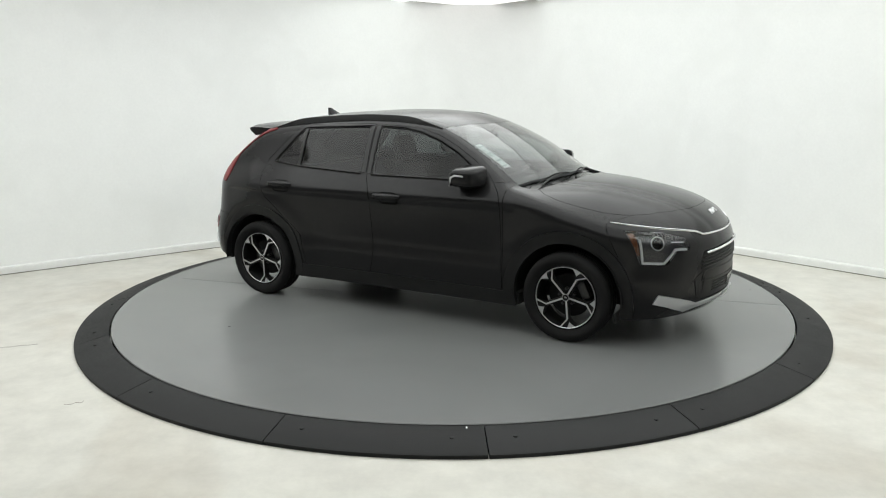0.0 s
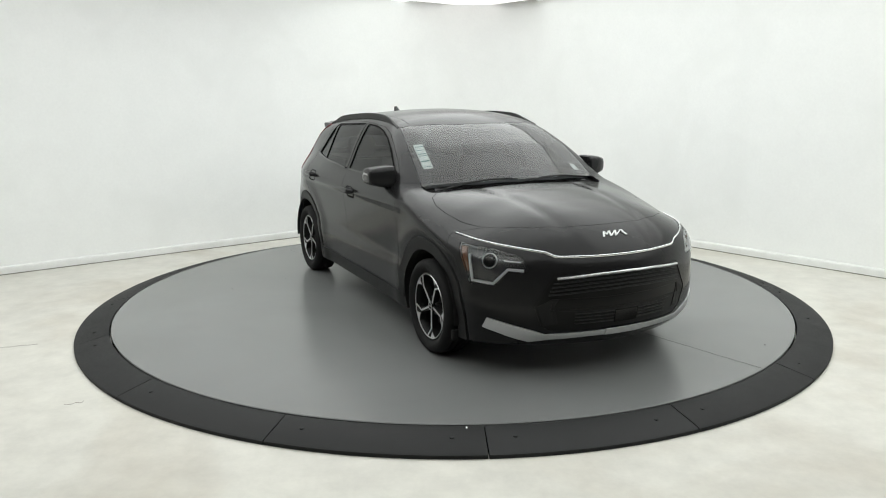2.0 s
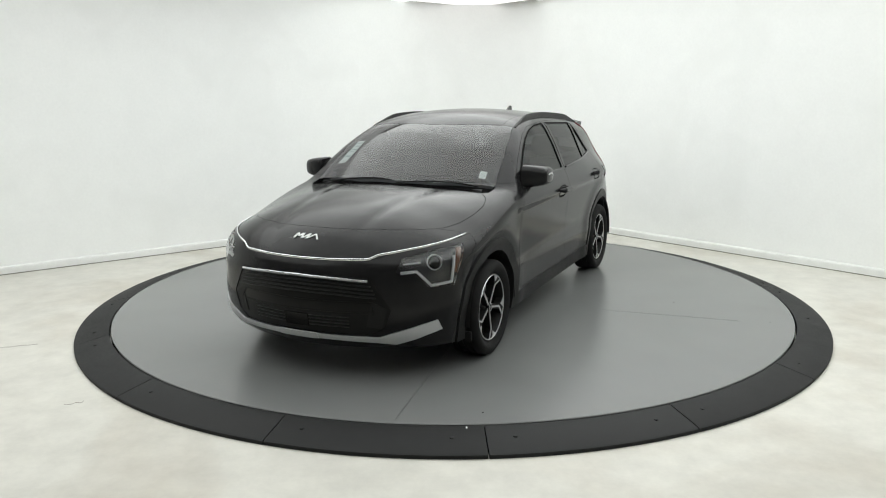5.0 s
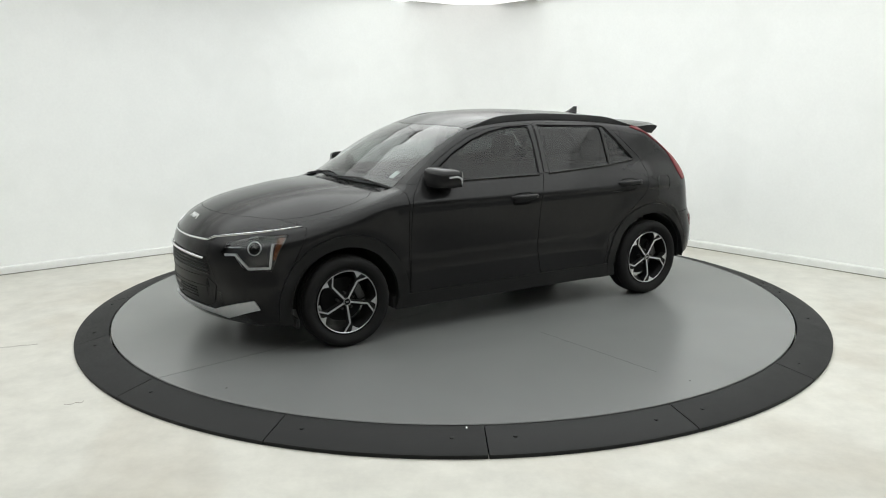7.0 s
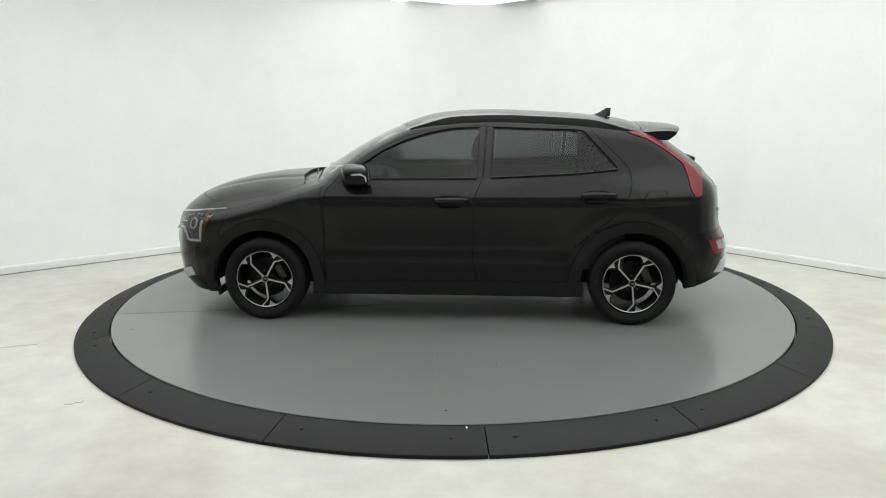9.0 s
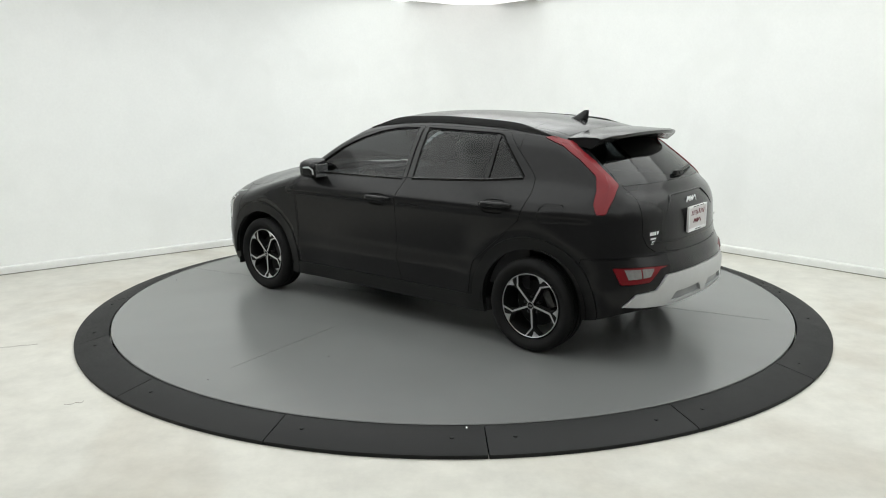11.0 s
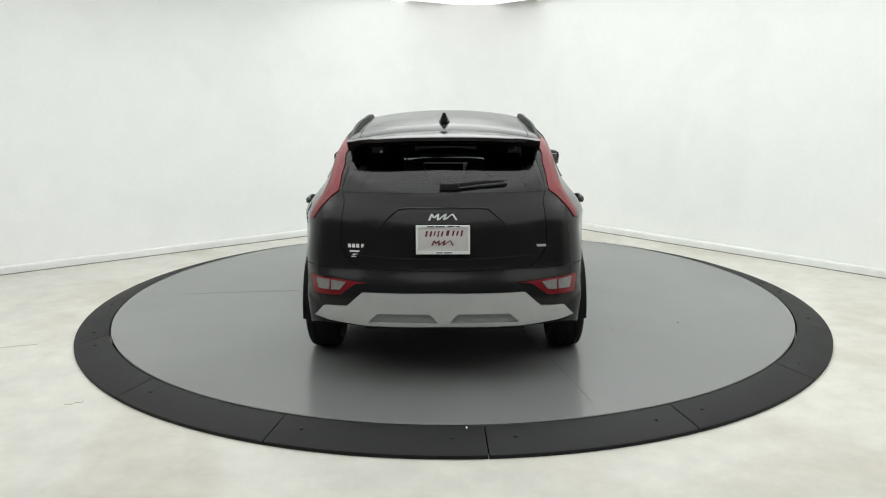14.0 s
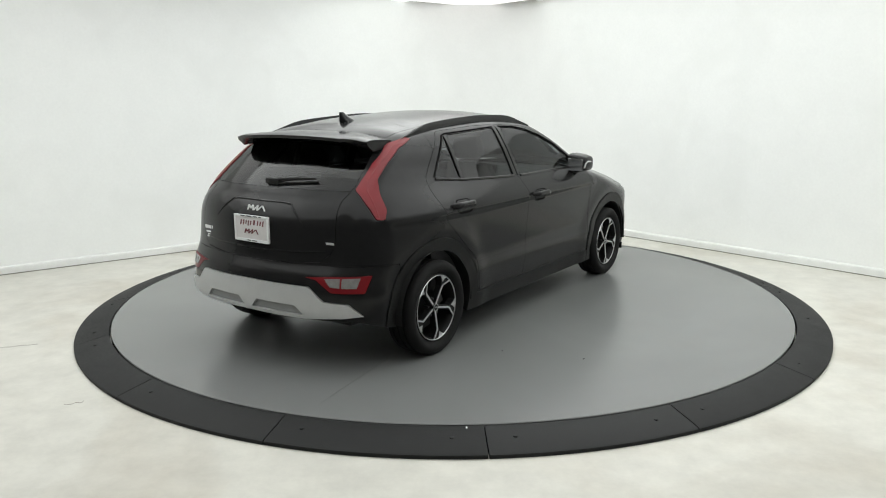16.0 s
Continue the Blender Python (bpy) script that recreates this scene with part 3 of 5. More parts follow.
# name, view, outline, corner rounding, where it may lie; the first that holds a spot owns it
REGIONS = [
    ("hole", "side", disc_line(WX, WZ, ARCH), 0, SIDE),
    ("hole", "side", disc_line(-WX, WZ, ARCH), 0, SIDE),
    ("headlight", "az", [(58, 0.795), (45, 0.782), (35.3, 0.742), (33.2, 0.672), (34.5, 0.654), (39.4, 0.664), (43, 0.578), (52.4, 0.568), (54.8, 0.675)], 0.0, FRONT),
    ("windscreen", "top", [(1.05, -0.2), (1.05, 0.0), (1.028, 0.3), (0.93, 0.718), (0.60, 0.668), (0.28, 0.600), (0.325, 0.46), (0.38, 0.2), (0.395, 0.0), (0.395, -0.2)], 0.0, lambda p: p[:, 2] > 1.0),
    ("front_window", "side", [(0.62, 1.066), (0.635, 1.130), (0.46, 1.245), (0.29, 1.320), (0.12, 1.371), (-0.04, 1.399), (-0.240, 1.408), (-0.228, 1.068)], 0.02, SIDE),
    ("rear_window", "side", [(-0.345, 1.408), (-0.945, 1.386), (-0.938, 1.102), (-0.332, 1.074)], 0.02, SIDE),
    ("quarter_window", "side", [(-0.982, 1.378), (-1.215, 1.130), (-0.972, 1.106)], 0.015, SIDE),
    ("rear_window_glass", "rear", [(-0.2, 1.099), (0.0, 1.099), (0.590, 1.095), (0.605, 1.115), (0.578, 1.22), (0.535, 1.345), (0.0, 1.36), (-0.2, 1.36)], 0.0, REAR),
    ("tail_light", "side", [(-1.30, 1.377), (-1.35, 1.385), (-1.48, 1.352), (-1.645, 1.240), (-1.766, 1.147), (-1.822, 1.100), (-1.835, 1.035), (-1.822, 0.935), (-1.772, 0.930), (-1.738, 0.99), (-1.730, 1.069), (-1.698, 1.156), (-1.578, 1.248), (-1.448, 1.328)], 0.012, SIDE),
    ("tailgate", "rear", [(-0.2, 1.102), (0.0, 1.102), (0.600, 1.098), (0.580, 1.044), (0.593, 0.927), (0.597, 0.80), (0.565, 0.734), (0.503, 0.688), (0.237, 0.672), (0.0, 0.669), (-0.2, 0.669)], 0.0, REAR),
    ("fog_light", "rear", [(0.79, 0.617), (0.60, 0.612), (0.435, 0.601), (0.508, 0.590), (0.605, 0.519), (0.77, 0.514)], 0.008, REAR),
    ("skid_pocket", "rear", [(0.43, 0.374), (0.375, 0.428), (0.08, 0.432), (0.035, 0.380)], 0.012, REAR),
    ("rear_skid_plate", "rear", [(-0.2, 0.553), (0.0, 0.553), (0.466, 0.548), (0.561, 0.462), (0.70, 0.452), (0.762, 0.378), (0.66, 0.366), (0.44, 0.352), (0.0, 0.358), (-0.2, 0.358)], 0.0, REAR),
    ("front_skid_plate", "front", [(-0.2, 0.297), (0.0, 0.297), (0.42, 0.288), (0.49, 0.284), (0.545, 0.306), (0.775, 0.380), (0.79, 0.318), (0.66, 0.266), (0.56, 0.232), (0.46, 0.247), (0.25, 0.259), (0.0, 0.264), (-0.2, 0.264)], 0.0, FRONT),
    ("grille", "front", [(-0.2, 0.655), (0.0, 0.655), (0.45, 0.636), (0.50, 0.555), (0.56, 0.455), (0.52, 0.345), (0.45, 0.302), (0.0, 0.309), (-0.2, 0.309)], 0.0, FRONT),
    ("front_arch_cladding", "side", disc_line(WX, WZ, CLAD), 0, SIDE),
    ("rear_arch_cladding", "side", disc_line(-WX, WZ, CLAD), 0, SIDE),
    ("sill_cladding", "side", [(1.3, 0.305), (-1.3, 0.315), (-1.3, 0.05), (1.3, 0.05)], 0, SIDE),
    ("bonnet", "top", [(1.185, -0.2), (1.185, 0.0), (1.165, 0.3), (1.085, 0.60), (1.075, 0.68), (1.13, 0.735), (1.25, 0.768), (1.40, 0.764), (1.56, 0.738), (1.70, 0.690), (1.81, 0.615), (1.93, 0.455), (2.005, 0.26), (2.03, 0.12), (2.033, 0.0), (2.033, -0.2)], 0.0, lambda p: (p[:, 2] > 0.75) & (p[:, 0] > 0.9)),
    ("cowl", "top", [(1.21, -0.2), (1.21, 0.0), (1.19, 0.3), (1.10, 0.64), (1.03, 0.712), (0.93, 0.725), (1.0, 0.3), (1.02, 0.0), (1.02, -0.2)], 0.0, lambda p: p[:, 2] > 0.9),
    ("front_door", "side", [(0.885, 0.305), (0.875, 0.92), (0.855, 0.985), (0.745, 1.112), (0.60, 1.208), (0.45, 1.290), (0.28, 1.362), (0.10, 1.408), (-0.295, 1.434), (-0.27, 1.06), (-0.21, 0.93), (-0.20, 0.48), (-0.24, 0.305)], 0.03, SIDE),
    ("rear_door", "side", [(-0.295, 1.434), (-0.6, 1.432), (-1.03, 1.412), (-1.31, 1.135), (-1.325, 1.03), (-1.27, 0.86), (-0.9, 0.55), (-0.86, 0.31), (-0.24, 0.305), (-0.20, 0.48), (-0.21, 0.93), (-0.27, 1.06)], 0.03, SIDE),
    ("roof", "top", [(0.387, -0.2), (0.387, 0.0), (0.372, 0.2), (0.322, 0.42), (0.28, 0.52), (-1.42, 0.535), (-1.44, 0.3), (-1.45, 0.0), (-1.45, -0.2)], 0.0, lambda p: p[:, 2] > 1.3),
    ("front_bumper", "side", [(1.60, 0.832), (1.80, 0.813), (2.0, 0.784), (2.08, 0.762), (2.12, 0.741), (2.6, 0.735), (2.6, 0.0), (1.55, 0.0), (1.70, 0.62)], 0.0, lambda p: p[:, 0] > 1.5),
    ("nose_panel", "side", [(1.60, 0.832), (1.80, 0.813), (2.0, 0.784), (2.08, 0.762), (2.12, 0.741), (2.6, 0.735), (2.6, 1.2), (1.75, 1.2), (1.75, 0.875)], 0.0, lambda p: p[:, 0] > 1.5),
    ("rear_bumper", "side", [(-1.70, 0.66), (-1.95, 0.672), (-2.6, 0.675), (-2.6, 0.0), (-1.5, 0.0)], 0.0, lambda p: p[:, 0] < -1.5),
    ("front_wing", "side", [(2.4, 0.86), (1.0, 1.2), (0.9, 1.0), (0.88, 0.0), (2.4, 0.0)], 0.0, lambda p: (p[:, 0] > 0.85)),
    ("roof_frame", "side", [(1.1, 1.05), (1.1, 1.6), (-1.15, 1.6), (-1.15, 1.3), (-0.9, 1.09)], 0.0, lambda p: p[:, 2] > 0.9),
]
PIVOT = np.array([0.05, 0.0, 0.74])


def flat(p):
    """Skin points on a plane, seen from inside along the cross axis."""
    d = p - PIVOT
    d = d / np.linalg.norm(d, axis=1)[:, None]
    chi = np.arccos(np.clip(d[:, 1], -1, 1))
    psi = np.arctan2(d[:, 2] * 1.0, d[:, 0])
    return np.stack([chi * np.cos(psi), chi * np.sin(psi)], 1)


def unflat(q):
    chi = np.hypot(q[:, 0], q[:, 1])
    psi = np.arctan2(q[:, 1], q[:, 0])
    chi = np.minimum(chi, math.pi / 2)
    d = np.stack([np.sin(chi) * np.cos(psi), np.cos(chi), np.sin(chi) * np.sin(psi)], 1)
    return cast(PIVOT[None], d)


def build_skin():
    """One conforming net over the half car, cut along every panel's outline."""
    from mathutils.geometry import delaunay_2d_cdt
    verts, edges = [], []

    def add_line(q, closed):
        b = len(verts)
        verts.extend(q.tolist())
        n = len(q)
        edges.extend((b + i, b + (i + 1) % n) for i in range(n if closed else n - 1))

    for name, dom, poly, r, _ in REGIONS:
        pl = rounded(poly, r) if r else np.array(poly, float)
        most = np.array([1.5, 0.022]) if dom == "az" else np.array([0.024, 0.024])
        q = fine(pl, most)
        if dom in ("top", "front", "rear"):
            keep = q[:, 1 if dom == "top" else 0] > -0.011
        else:
            keep = np.ones(len(q), bool)
        if name in ("front_bumper", "nose_panel", "rear_bumper", "front_wing", "roof_frame", "sill_cladding", "front_arch_cladding", "rear_arch_cladding", "hole"):
            # only the stretch that lies on the skin
            keep = solid(q[:, 0], 0 * q[:, 0] + 0.02, q[:, 1]) < -0.01
            keep &= q[:, 1] > 0.12
        run = []
        idx = np.where(keep)[0]
        if len(idx) == len(q):
            add_line(flat(drop(dom, q)), True)
            continue
        start = next(i for i in range(len(q)) if not keep[i - 1] and keep[i]) if len(idx) else 0
        for k in range(len(q) + 1):
            i = (start + k) % len(q)
            if keep[i] and k < len(q):
                run.append(q[i])
            else:
                if len(run) > 1:
                    add_line(flat(drop(dom, np.array(run))), False)
                run = []
    # centre line and lower rim
    psi = np.linspace(-math.pi, math.pi, 400, endpoint=False)
    add_line(np.stack([math.pi / 2 * np.cos(psi), math.pi / 2 * np.sin(psi)], 1), True)
    a = np.linspace(0, math.pi, 260)
    zb = 0.205 + 0.0 * step(np.cos(a), 0.85, 0.97) + 0.138 * step(-np.cos(a), 0.86, 0.95)
    rim = cast(np.stack([0 * a, 0 * a, zb], 1), np.stack([np.cos(a), np.sin(a), 0 * a], 1))
    rim_q = flat(rim)
    rim_q[0] *= (math.pi / 2) / np.hypot(*rim_q[0])
    rim_q[-1] *= (math.pi / 2) / np.hypot(*rim_q[-1])
    add_line(rim_q, False)
    # filling points
    def grid(dom, a0, a1, b0, b1, s, guard):
        ga, gb = np.meshgrid(np.arange(a0, a1, s), np.arange(b0, b1, s))
        q = np.stack([ga.ravel() + np.where((np.arange(ga.size) // ga.shape[1]) % 2, s / 2, 0), gb.ravel()], 1)
        base = {"side": (q[:, 0], 0 * q[:, 0], q[:, 1]), "top": (q[:, 0], q[:, 1], 0 * q[:, 0] + 0.7), "front": (0 * q[:, 0] + 1, q[:, 0], q[:, 1]), "rear": (0 * q[:, 0] - 1.2, q[:, 0], q[:, 1])}[dom]
        q = q[solid(*base) < -0.01]
        p = drop(dom, q)
        n = normals(p)
        p = p[guard(p, n)]
        verts.extend(flat(p).tolist())
    grid("side", -2.2, 2.25, 0.2, 1.5, 0.03, lambda p, n: n[:, 1] > 0.62)
    grid("top", -1.9, 2.2, 0.012, 0.9, 0.03, lambda p, n: n[:, 2] > 0.60)
    grid("front", 0.012, 0.88, 0.22, 1.0, 0.028, lambda p, n: n[:, 0] > 0.55)
    grid("rear", 0.012, 0.88, 0.22, 1.4, 0.028, lambda p, n: n[:, 0] < -0.50)
    vq, _, faces, *_ = delaunay_2d_cdt([Vector(v) for v in verts], edges, [], 0, 2e-4)
    q = np.array([tuple(v) for v in vq])
    f = np.array([t for t in faces if len(t) == 3])
    p = unflat(q)
    on_mid = np.hypot(q[:, 0], q[:, 1]) > math.pi / 2 - 2e-3
    p[on_mid, 1] = 0.0
    nrm = normals(p)
    nrm[on_mid, 1] = 0.0
    # centroids on the skin
    c2 = q[f].mean(1)
    c3 = unflat(c2)
    rim_poly = np.concatenate([rim_q, [[-1.7, -0.6], [-1.7, 1.8], [1.7, 1.8], [1.7, -0.6]]]) if rim_q[0, 0] > 0 else rim_q
    keep = inside(rim_poly, c2)
    owner = np.full(len(f), -1)
    for i, (name, dom, poly, r, guard) in enumerate(REGIONS):
        pl = rounded(poly, r) if r else np.array(poly, float)
        w = inside(pl, view(dom, c3)) & guard(c3) & (owner < 0)
        owner[w] = i
    names = np.array([r[0] for r in REGIONS] + ["rear_quarter_panel"])[owner]
    names[~keep] = "hole"
    return p, nrm, f, names


SKIN = build_skin()


def pieces(key):
    """The faces of a panel, one list for each connected piece, largest first."""
    f = SKIN[2][SKIN[3] == key]
    lead = np.arange(len(SKIN[0]))
    for _ in range(400):
        low = lead[f].min(1)
        nxt = lead.copy()
        for k in range(3):
            np.minimum.at(nxt, f[:, k], low)
        nxt = nxt[nxt]
        if (nxt == lead).all():
            break
        lead = nxt
    mark = lead[f[:, 0]]
    ids, cnt = np.unique(mark, return_counts=True)
    return [f[mark == i] for i, c in sorted(zip(ids, cnt), key=lambda q: -q[1]) if c > 2]


def skin_mesh(name, key, mirror=False, both=False, lift=0.0, depth=0.018, gap=0.0022, material=None, chosen=None):
    """The faces of one panel, drawn back from the joint, with folded edges."""
    P, N, F, names = SKIN
    f = F[names == key] if chosen is None else chosen
    if not len(f):
        return None
    used = np.unique(f)
    idx = np.full(len(P), -1)
    idx[used] = np.arange(len(used))
    f = idx[f]
    p, n = P[used].copy(), N[used].copy()
    e = np.concatenate([f[:, [0, 1]], f[:, [1, 2]], f[:, [2, 0]]])
    key_e = np.sort(e, 1)
    uniq, inv, cnt = np.unique(key_e, axis=0, return_inverse=True, return_counts=True)
    border = e[cnt[inv.ravel()] == 1]
    mid = p[:, 1] < 1e-6
    if both:
        border = border[~(mid[border[:, 0]] & mid[border[:, 1]])]
    # pull the rim inwards
    cen = p[f].mean(1)
    pull = np.zeros_like(p)
    for k in range(3):
        np.add.at(pull, f[:, k], cen - p[f[:, k]])
    b = np.unique(border)
    t = pull[b] - n[b] * (pull[b] * n[b]).sum(1)[:, None]
    t /= np.maximum(np.linalg.norm(t, axis=1), 1e-9)[:, None]
    if both:
        t[mid[b], 1] = 0
    p[b] += t * gap
    p = p + n * lift
    m = len(p)
    low = {int(v): m + i for i, v in enumerate(b)}
    pts = np.concatenate([p, p[b] - n[b] * depth])
    tris = [tuple(x) for x in f]
    skirt = [(int(j), int(i), low[int(i)], low[int(j)]) for i, j in border]
    faces, flags = tris + skirt, [1] * len(tris) + [0] * len(skirt)
    nn = np.concatenate([n, n[b]])
    # face winding follows the outward normal
    fn = np.cross(p[f[:, 1]] - p[f[:, 0]], p[f[:, 2]] - p[f[:, 0]])
    if ((fn * n[f[:, 0]]).sum(1) < 0).mean() > 0.5:
        faces = [x[::-1] for x in faces]
    if both:
        q = pts * [1, -1, 1]
        faces = faces + [tuple(v + len(pts) for v in x[::-1]) for x in faces]
        flags = flags + flags
        pts, nn = np.concatenate([pts, q]), np.concatenate([nn, nn * [1, -1, 1]])
    elif mirror:
        pts, nn = pts * [1, -1, 1], nn * [1, -1, 1]
        faces = [x[::-1] for x in faces]
    me = bpy.data.meshes.new(name)
    me.from_pydata(pts.tolist(), [], faces)
    me.update()
    loops = []
    for poly, fl in zip(me.polygons, flags):
        poly.use_smooth = True
        for v in poly.vertices:
            loops.append(tuple(nn[v]) if fl else tuple(poly.normal))
    me.normals_split_custom_set(loops)
    me.materials.append(material or M_PAINT)
    return me


CAR = empty("car", "black five-door compact crossover parked on a turntable", "car", pose(0, 0, 0))


def panel(name, key, parent, material, label="", sides="both", lift=0.0, depth=0.018, gap=0.0022):
    made = []
    for mirror in ((False,) if sides == "both" else (False, True)):
        me = skin_mesh(name, key, mirror, sides == "both", lift, depth, gap, material)
        if me is None:
            print("no faces for", key)
            continue
        ob = new(name, me)
        ob.parent = parent
        if label:
            ob["label"] = label
        made.append(ob)
    return made


BONNET = panel("bonnet", "bonnet", CAR, M_PAINT)[0]
ROOF_PANEL = panel("roof", "roof", CAR, M_PAINT)[0]
TAILGATE = panel("tailgate", "tailgate", CAR, M_PAINT)[0]
F_BUMPER = panel("front_bumper", "front_bumper", CAR, M_PAINT, depth=0.035)[0]
NOSE_PANEL = panel("nose_panel", "nose_panel", CAR, M_PAINT, gap=0.0008)[0]
R_BUMPER = panel("rear_bumper", "rear_bumper", CAR, M_PAINT)[0]
GRILLE = panel("grille", "grille", F_BUMPER, M_GRILLE, "black slatted radiator grille", lift=-0.005, depth=0.0, gap=-0.001)[0]
panel("skid_plate", "front_skid_plate", F_BUMPER, M_SILVER, "satin silver skid plate", lift=0.006)
# pockets get a darker silver, which paints in the shade of the recess
panel("skid_pocket", "skid_pocket", R_BUMPER, M_POCKET_SHADE, "sunk silver pocket with its shade painted grey", sides="pair", lift=-0.006, depth=0.0, gap=-0.002)
R_SKID = panel("skid_plate", "rear_skid_plate", R_BUMPER, M_SILVER, "satin silver skid plate", lift=0.012, depth=0.03)[0]
panel("windscreen", "windscreen", CAR, M_GLASS_F, "clear laminated windscreen", depth=0.004, gap=0.001)[0].visible_shadow = False
panel("rear_window", "rear_window_glass", TAILGATE, M_GLASS_R, "dark privacy glass", depth=0.004, gap=0.001)[0].visible_shadow = False
WINGS = panel("front_wing", "front_wing", CAR, M_PAINT, sides="pair")
QUARTERS = []
for k, chosen in enumerate(pieces("rear_quarter_panel")):
    for mr in (False, True):
        name = "rear_quarter_panel" if k == 0 else "filler_panel"
        ob = new(name, skin_mesh(name, "rear_quarter_panel", mr, False, material=M_PAINT, chosen=chosen))
        ob.parent = CAR
        if k == 0:
            QUARTERS.append(ob)
panel("roof_frame", "roof_frame", CAR, M_PAINT, sides="pair", gap=0.001)
F_DOORS = panel("front_door", "front_door", CAR, M_PAINT, sides="pair")
R_DOORS = panel("rear_door", "rear_door", CAR, M_PAINT, sides="pair")
panel("wheel_arch_cladding", "front_arch_cladding", CAR, M_CLAD, "matt black plastic", sides="pair", lift=0.009, depth=0.05, gap=0.0005)
panel("wheel_arch_cladding", "rear_arch_cladding", CAR, M_CLAD, "matt black plastic", sides="pair", lift=0.009, depth=0.05, gap=0.0005)
panel("sill_cladding", "sill_cladding", CAR, M_CLAD, "matt black plastic", sides="pair", lift=0.006, depth=0.04, gap=0.0005)
HEADLIGHTS = panel("headlight", "headlight", CAR, M_LENS, "clear lens over a dark housing", sides="pair", depth=0.006, gap=0.001)
TAIL_LIGHTS = panel("tail_light", "tail_light", CAR, M_RED, "red boomerang-shaped lens", sides="pair", lift=0.006, depth=0.02, gap=0.001)
FOG_LIGHTS = panel("fog_light", "fog_light", R_BUMPER, M_RED, "red lens with a clear reversing lamp", sides="pair", lift=0.003, gap=0.0008)
for key, mt, owners in (("front_window", M_GLASS_S, F_DOORS), ("rear_window", M_GLASS_R, R_DOORS), ("quarter_window", M_GLASS_R, R_DOORS)):
    for i, owner in enumerate(owners):
        me = skin_mesh(key, key, bool(i), False, -0.004, 0.004, 0.0, mt)
        w = new(key, me)
        w.parent = owner
        w.visible_shadow = False
panel("cowl", "cowl", CAR, M_TRIM, "black plastic cowl", lift=-0.022, gap=0.0005)
# inner linings behind the lamps and rear pillars
for i, q in enumerate(QUARTERS):
    for key in ("tail_light", "rear_quarter_panel"):
        inner = pieces(key)[0]
        inner = inner[SKIN[0][inner][:, :, 1].min(1) > 0.54]
        w = new("pillar_lining", skin_mesh("pillar_lining", key, bool(i), False, -0.03, 0.0, -0.01, M_INTERIOR, inner))
        w.parent = q


# ---------------------------------------------------------------- parts fixed on the skin
def on_skin(domain, pts, lift=0.0):
    p = drop(domain, pts)
    return p + normals(p) * lift


def mirror_y(pts):
    return [(x, -y, z) for x, y, z in pts]


def skin_rod(name, domain, pts, lift, rx, rz, material, parent, label="", mirror=False, whole=False, most=0.03, taper=None):
    """A moulding that follows the skin; whole: carried across the middle of the car."""
    step_v = np.array([2.0, most]) if domain == "az" else np.array([most, most])
    p = on_skin(domain, fine(pts, step_v, closed=False), lift).tolist()
    if whole:
        p = mirror_y(p)[:0:-1] + p if abs(p[0][1]) < 1e-3 else mirror_y(p)[::-1] + p
    if mirror:
        p = mirror_y(p)
    bm = bmesh.new()
    tube(bm, p, rx, rz, 8, taper)
    return part(name, bm, material, parent, label)


def skin_patch(name, domain, poly, lift, thick, material, parent, label="", mirror=False, most=0.03):
    """A thin plate cut to an outline and laid on the skin."""
    q = fine(poly, np.array([2.0, most]) if domain == "az" else np.array([most, most]))
    p = drop(domain, q)
    n = normals(p)
    if mirror:
        p, n = p * [1, -1, 1], n * [1, -1, 1]
    top, low = p + n * (lift + thick), p + n * lift
    bm = bmesh.new()
    vt = [bm.verts.new(v) for v in top]
    vl = [bm.verts.new(v) for v in low]
    k = len(vt)
    for i in range(k):
        bm.faces.new((vt[i], vt[(i + 1) % k], vl[(i + 1) % k], vl[i]))
    f = bm.faces.new(vt)
    bmesh.ops.triangulate(bm, faces=[f])
    return part(name, bm, material, parent, label, smooth=False)


# chrome mouldings, grille and intake
skin_rod("chrome_strip", "az", [(0, 0.733), (12.6, 0.734), (23.5, 0.738), (25, 0.741), (28, 0.762), (37, 0.784), (51.3, 0.813), (62.4, 0.833)], 0.003, 0.005, 0.007, M_CHROME, NOSE_PANEL, "bright chrome strip", whole=True,
         taper=lambda u: 0.55 + 0.45 * min(1, 8 * min(u, 1 - u)))
skin_rod("chrome_bar", "front", [(0, 0.640), (0.2, 0.636), (0.44, 0.620)], 0.010, 0.008, 0.0085, M_CHROME, GRILLE, "bright chrome bar", whole=True)
for z, w in ((0.612, 0.455), (0.590, 0.466), (0.568, 0.475), (0.546, 0.482)):
    skin_rod("slat", "front", [(0, z), (0.25, z - 0.006), (w, z - 0.024)], -0.008, 0.013, 0.0055, M_CLAD, GRILLE, whole=True)
for z in (0.408, 0.388, 0.368, 0.348):
    for mr in (False, True):
        skin_rod("intake_slat", "front", [(0.085, z), (0.2, z), (0.33, z - 0.003)], -0.008, 0.011, 0.0048, M_CLAD, GRILLE, mirror=mr)
skin_patch("intake_blank", "front", [(-0.08, 0.335), (0.08, 0.335), (0.078, 0.41), (-0.078, 0.41)], -0.012, 0.012, M_TRIM, GRILLE)
skin_patch("grille_panel", "front", [(-0.462, 0.500), (0.462, 0.500), (0.475, 0.436), (-0.475, 0.436)], -0.006, 0.006, M_CLAD, GRILLE)
skin_rod("intake_lip", "front", [(0, 0.418), (0.3, 0.418), (0.46, 0.428)], -0.012, 0.008, 0.005, M_GRILLE, GRILLE, whole=True)
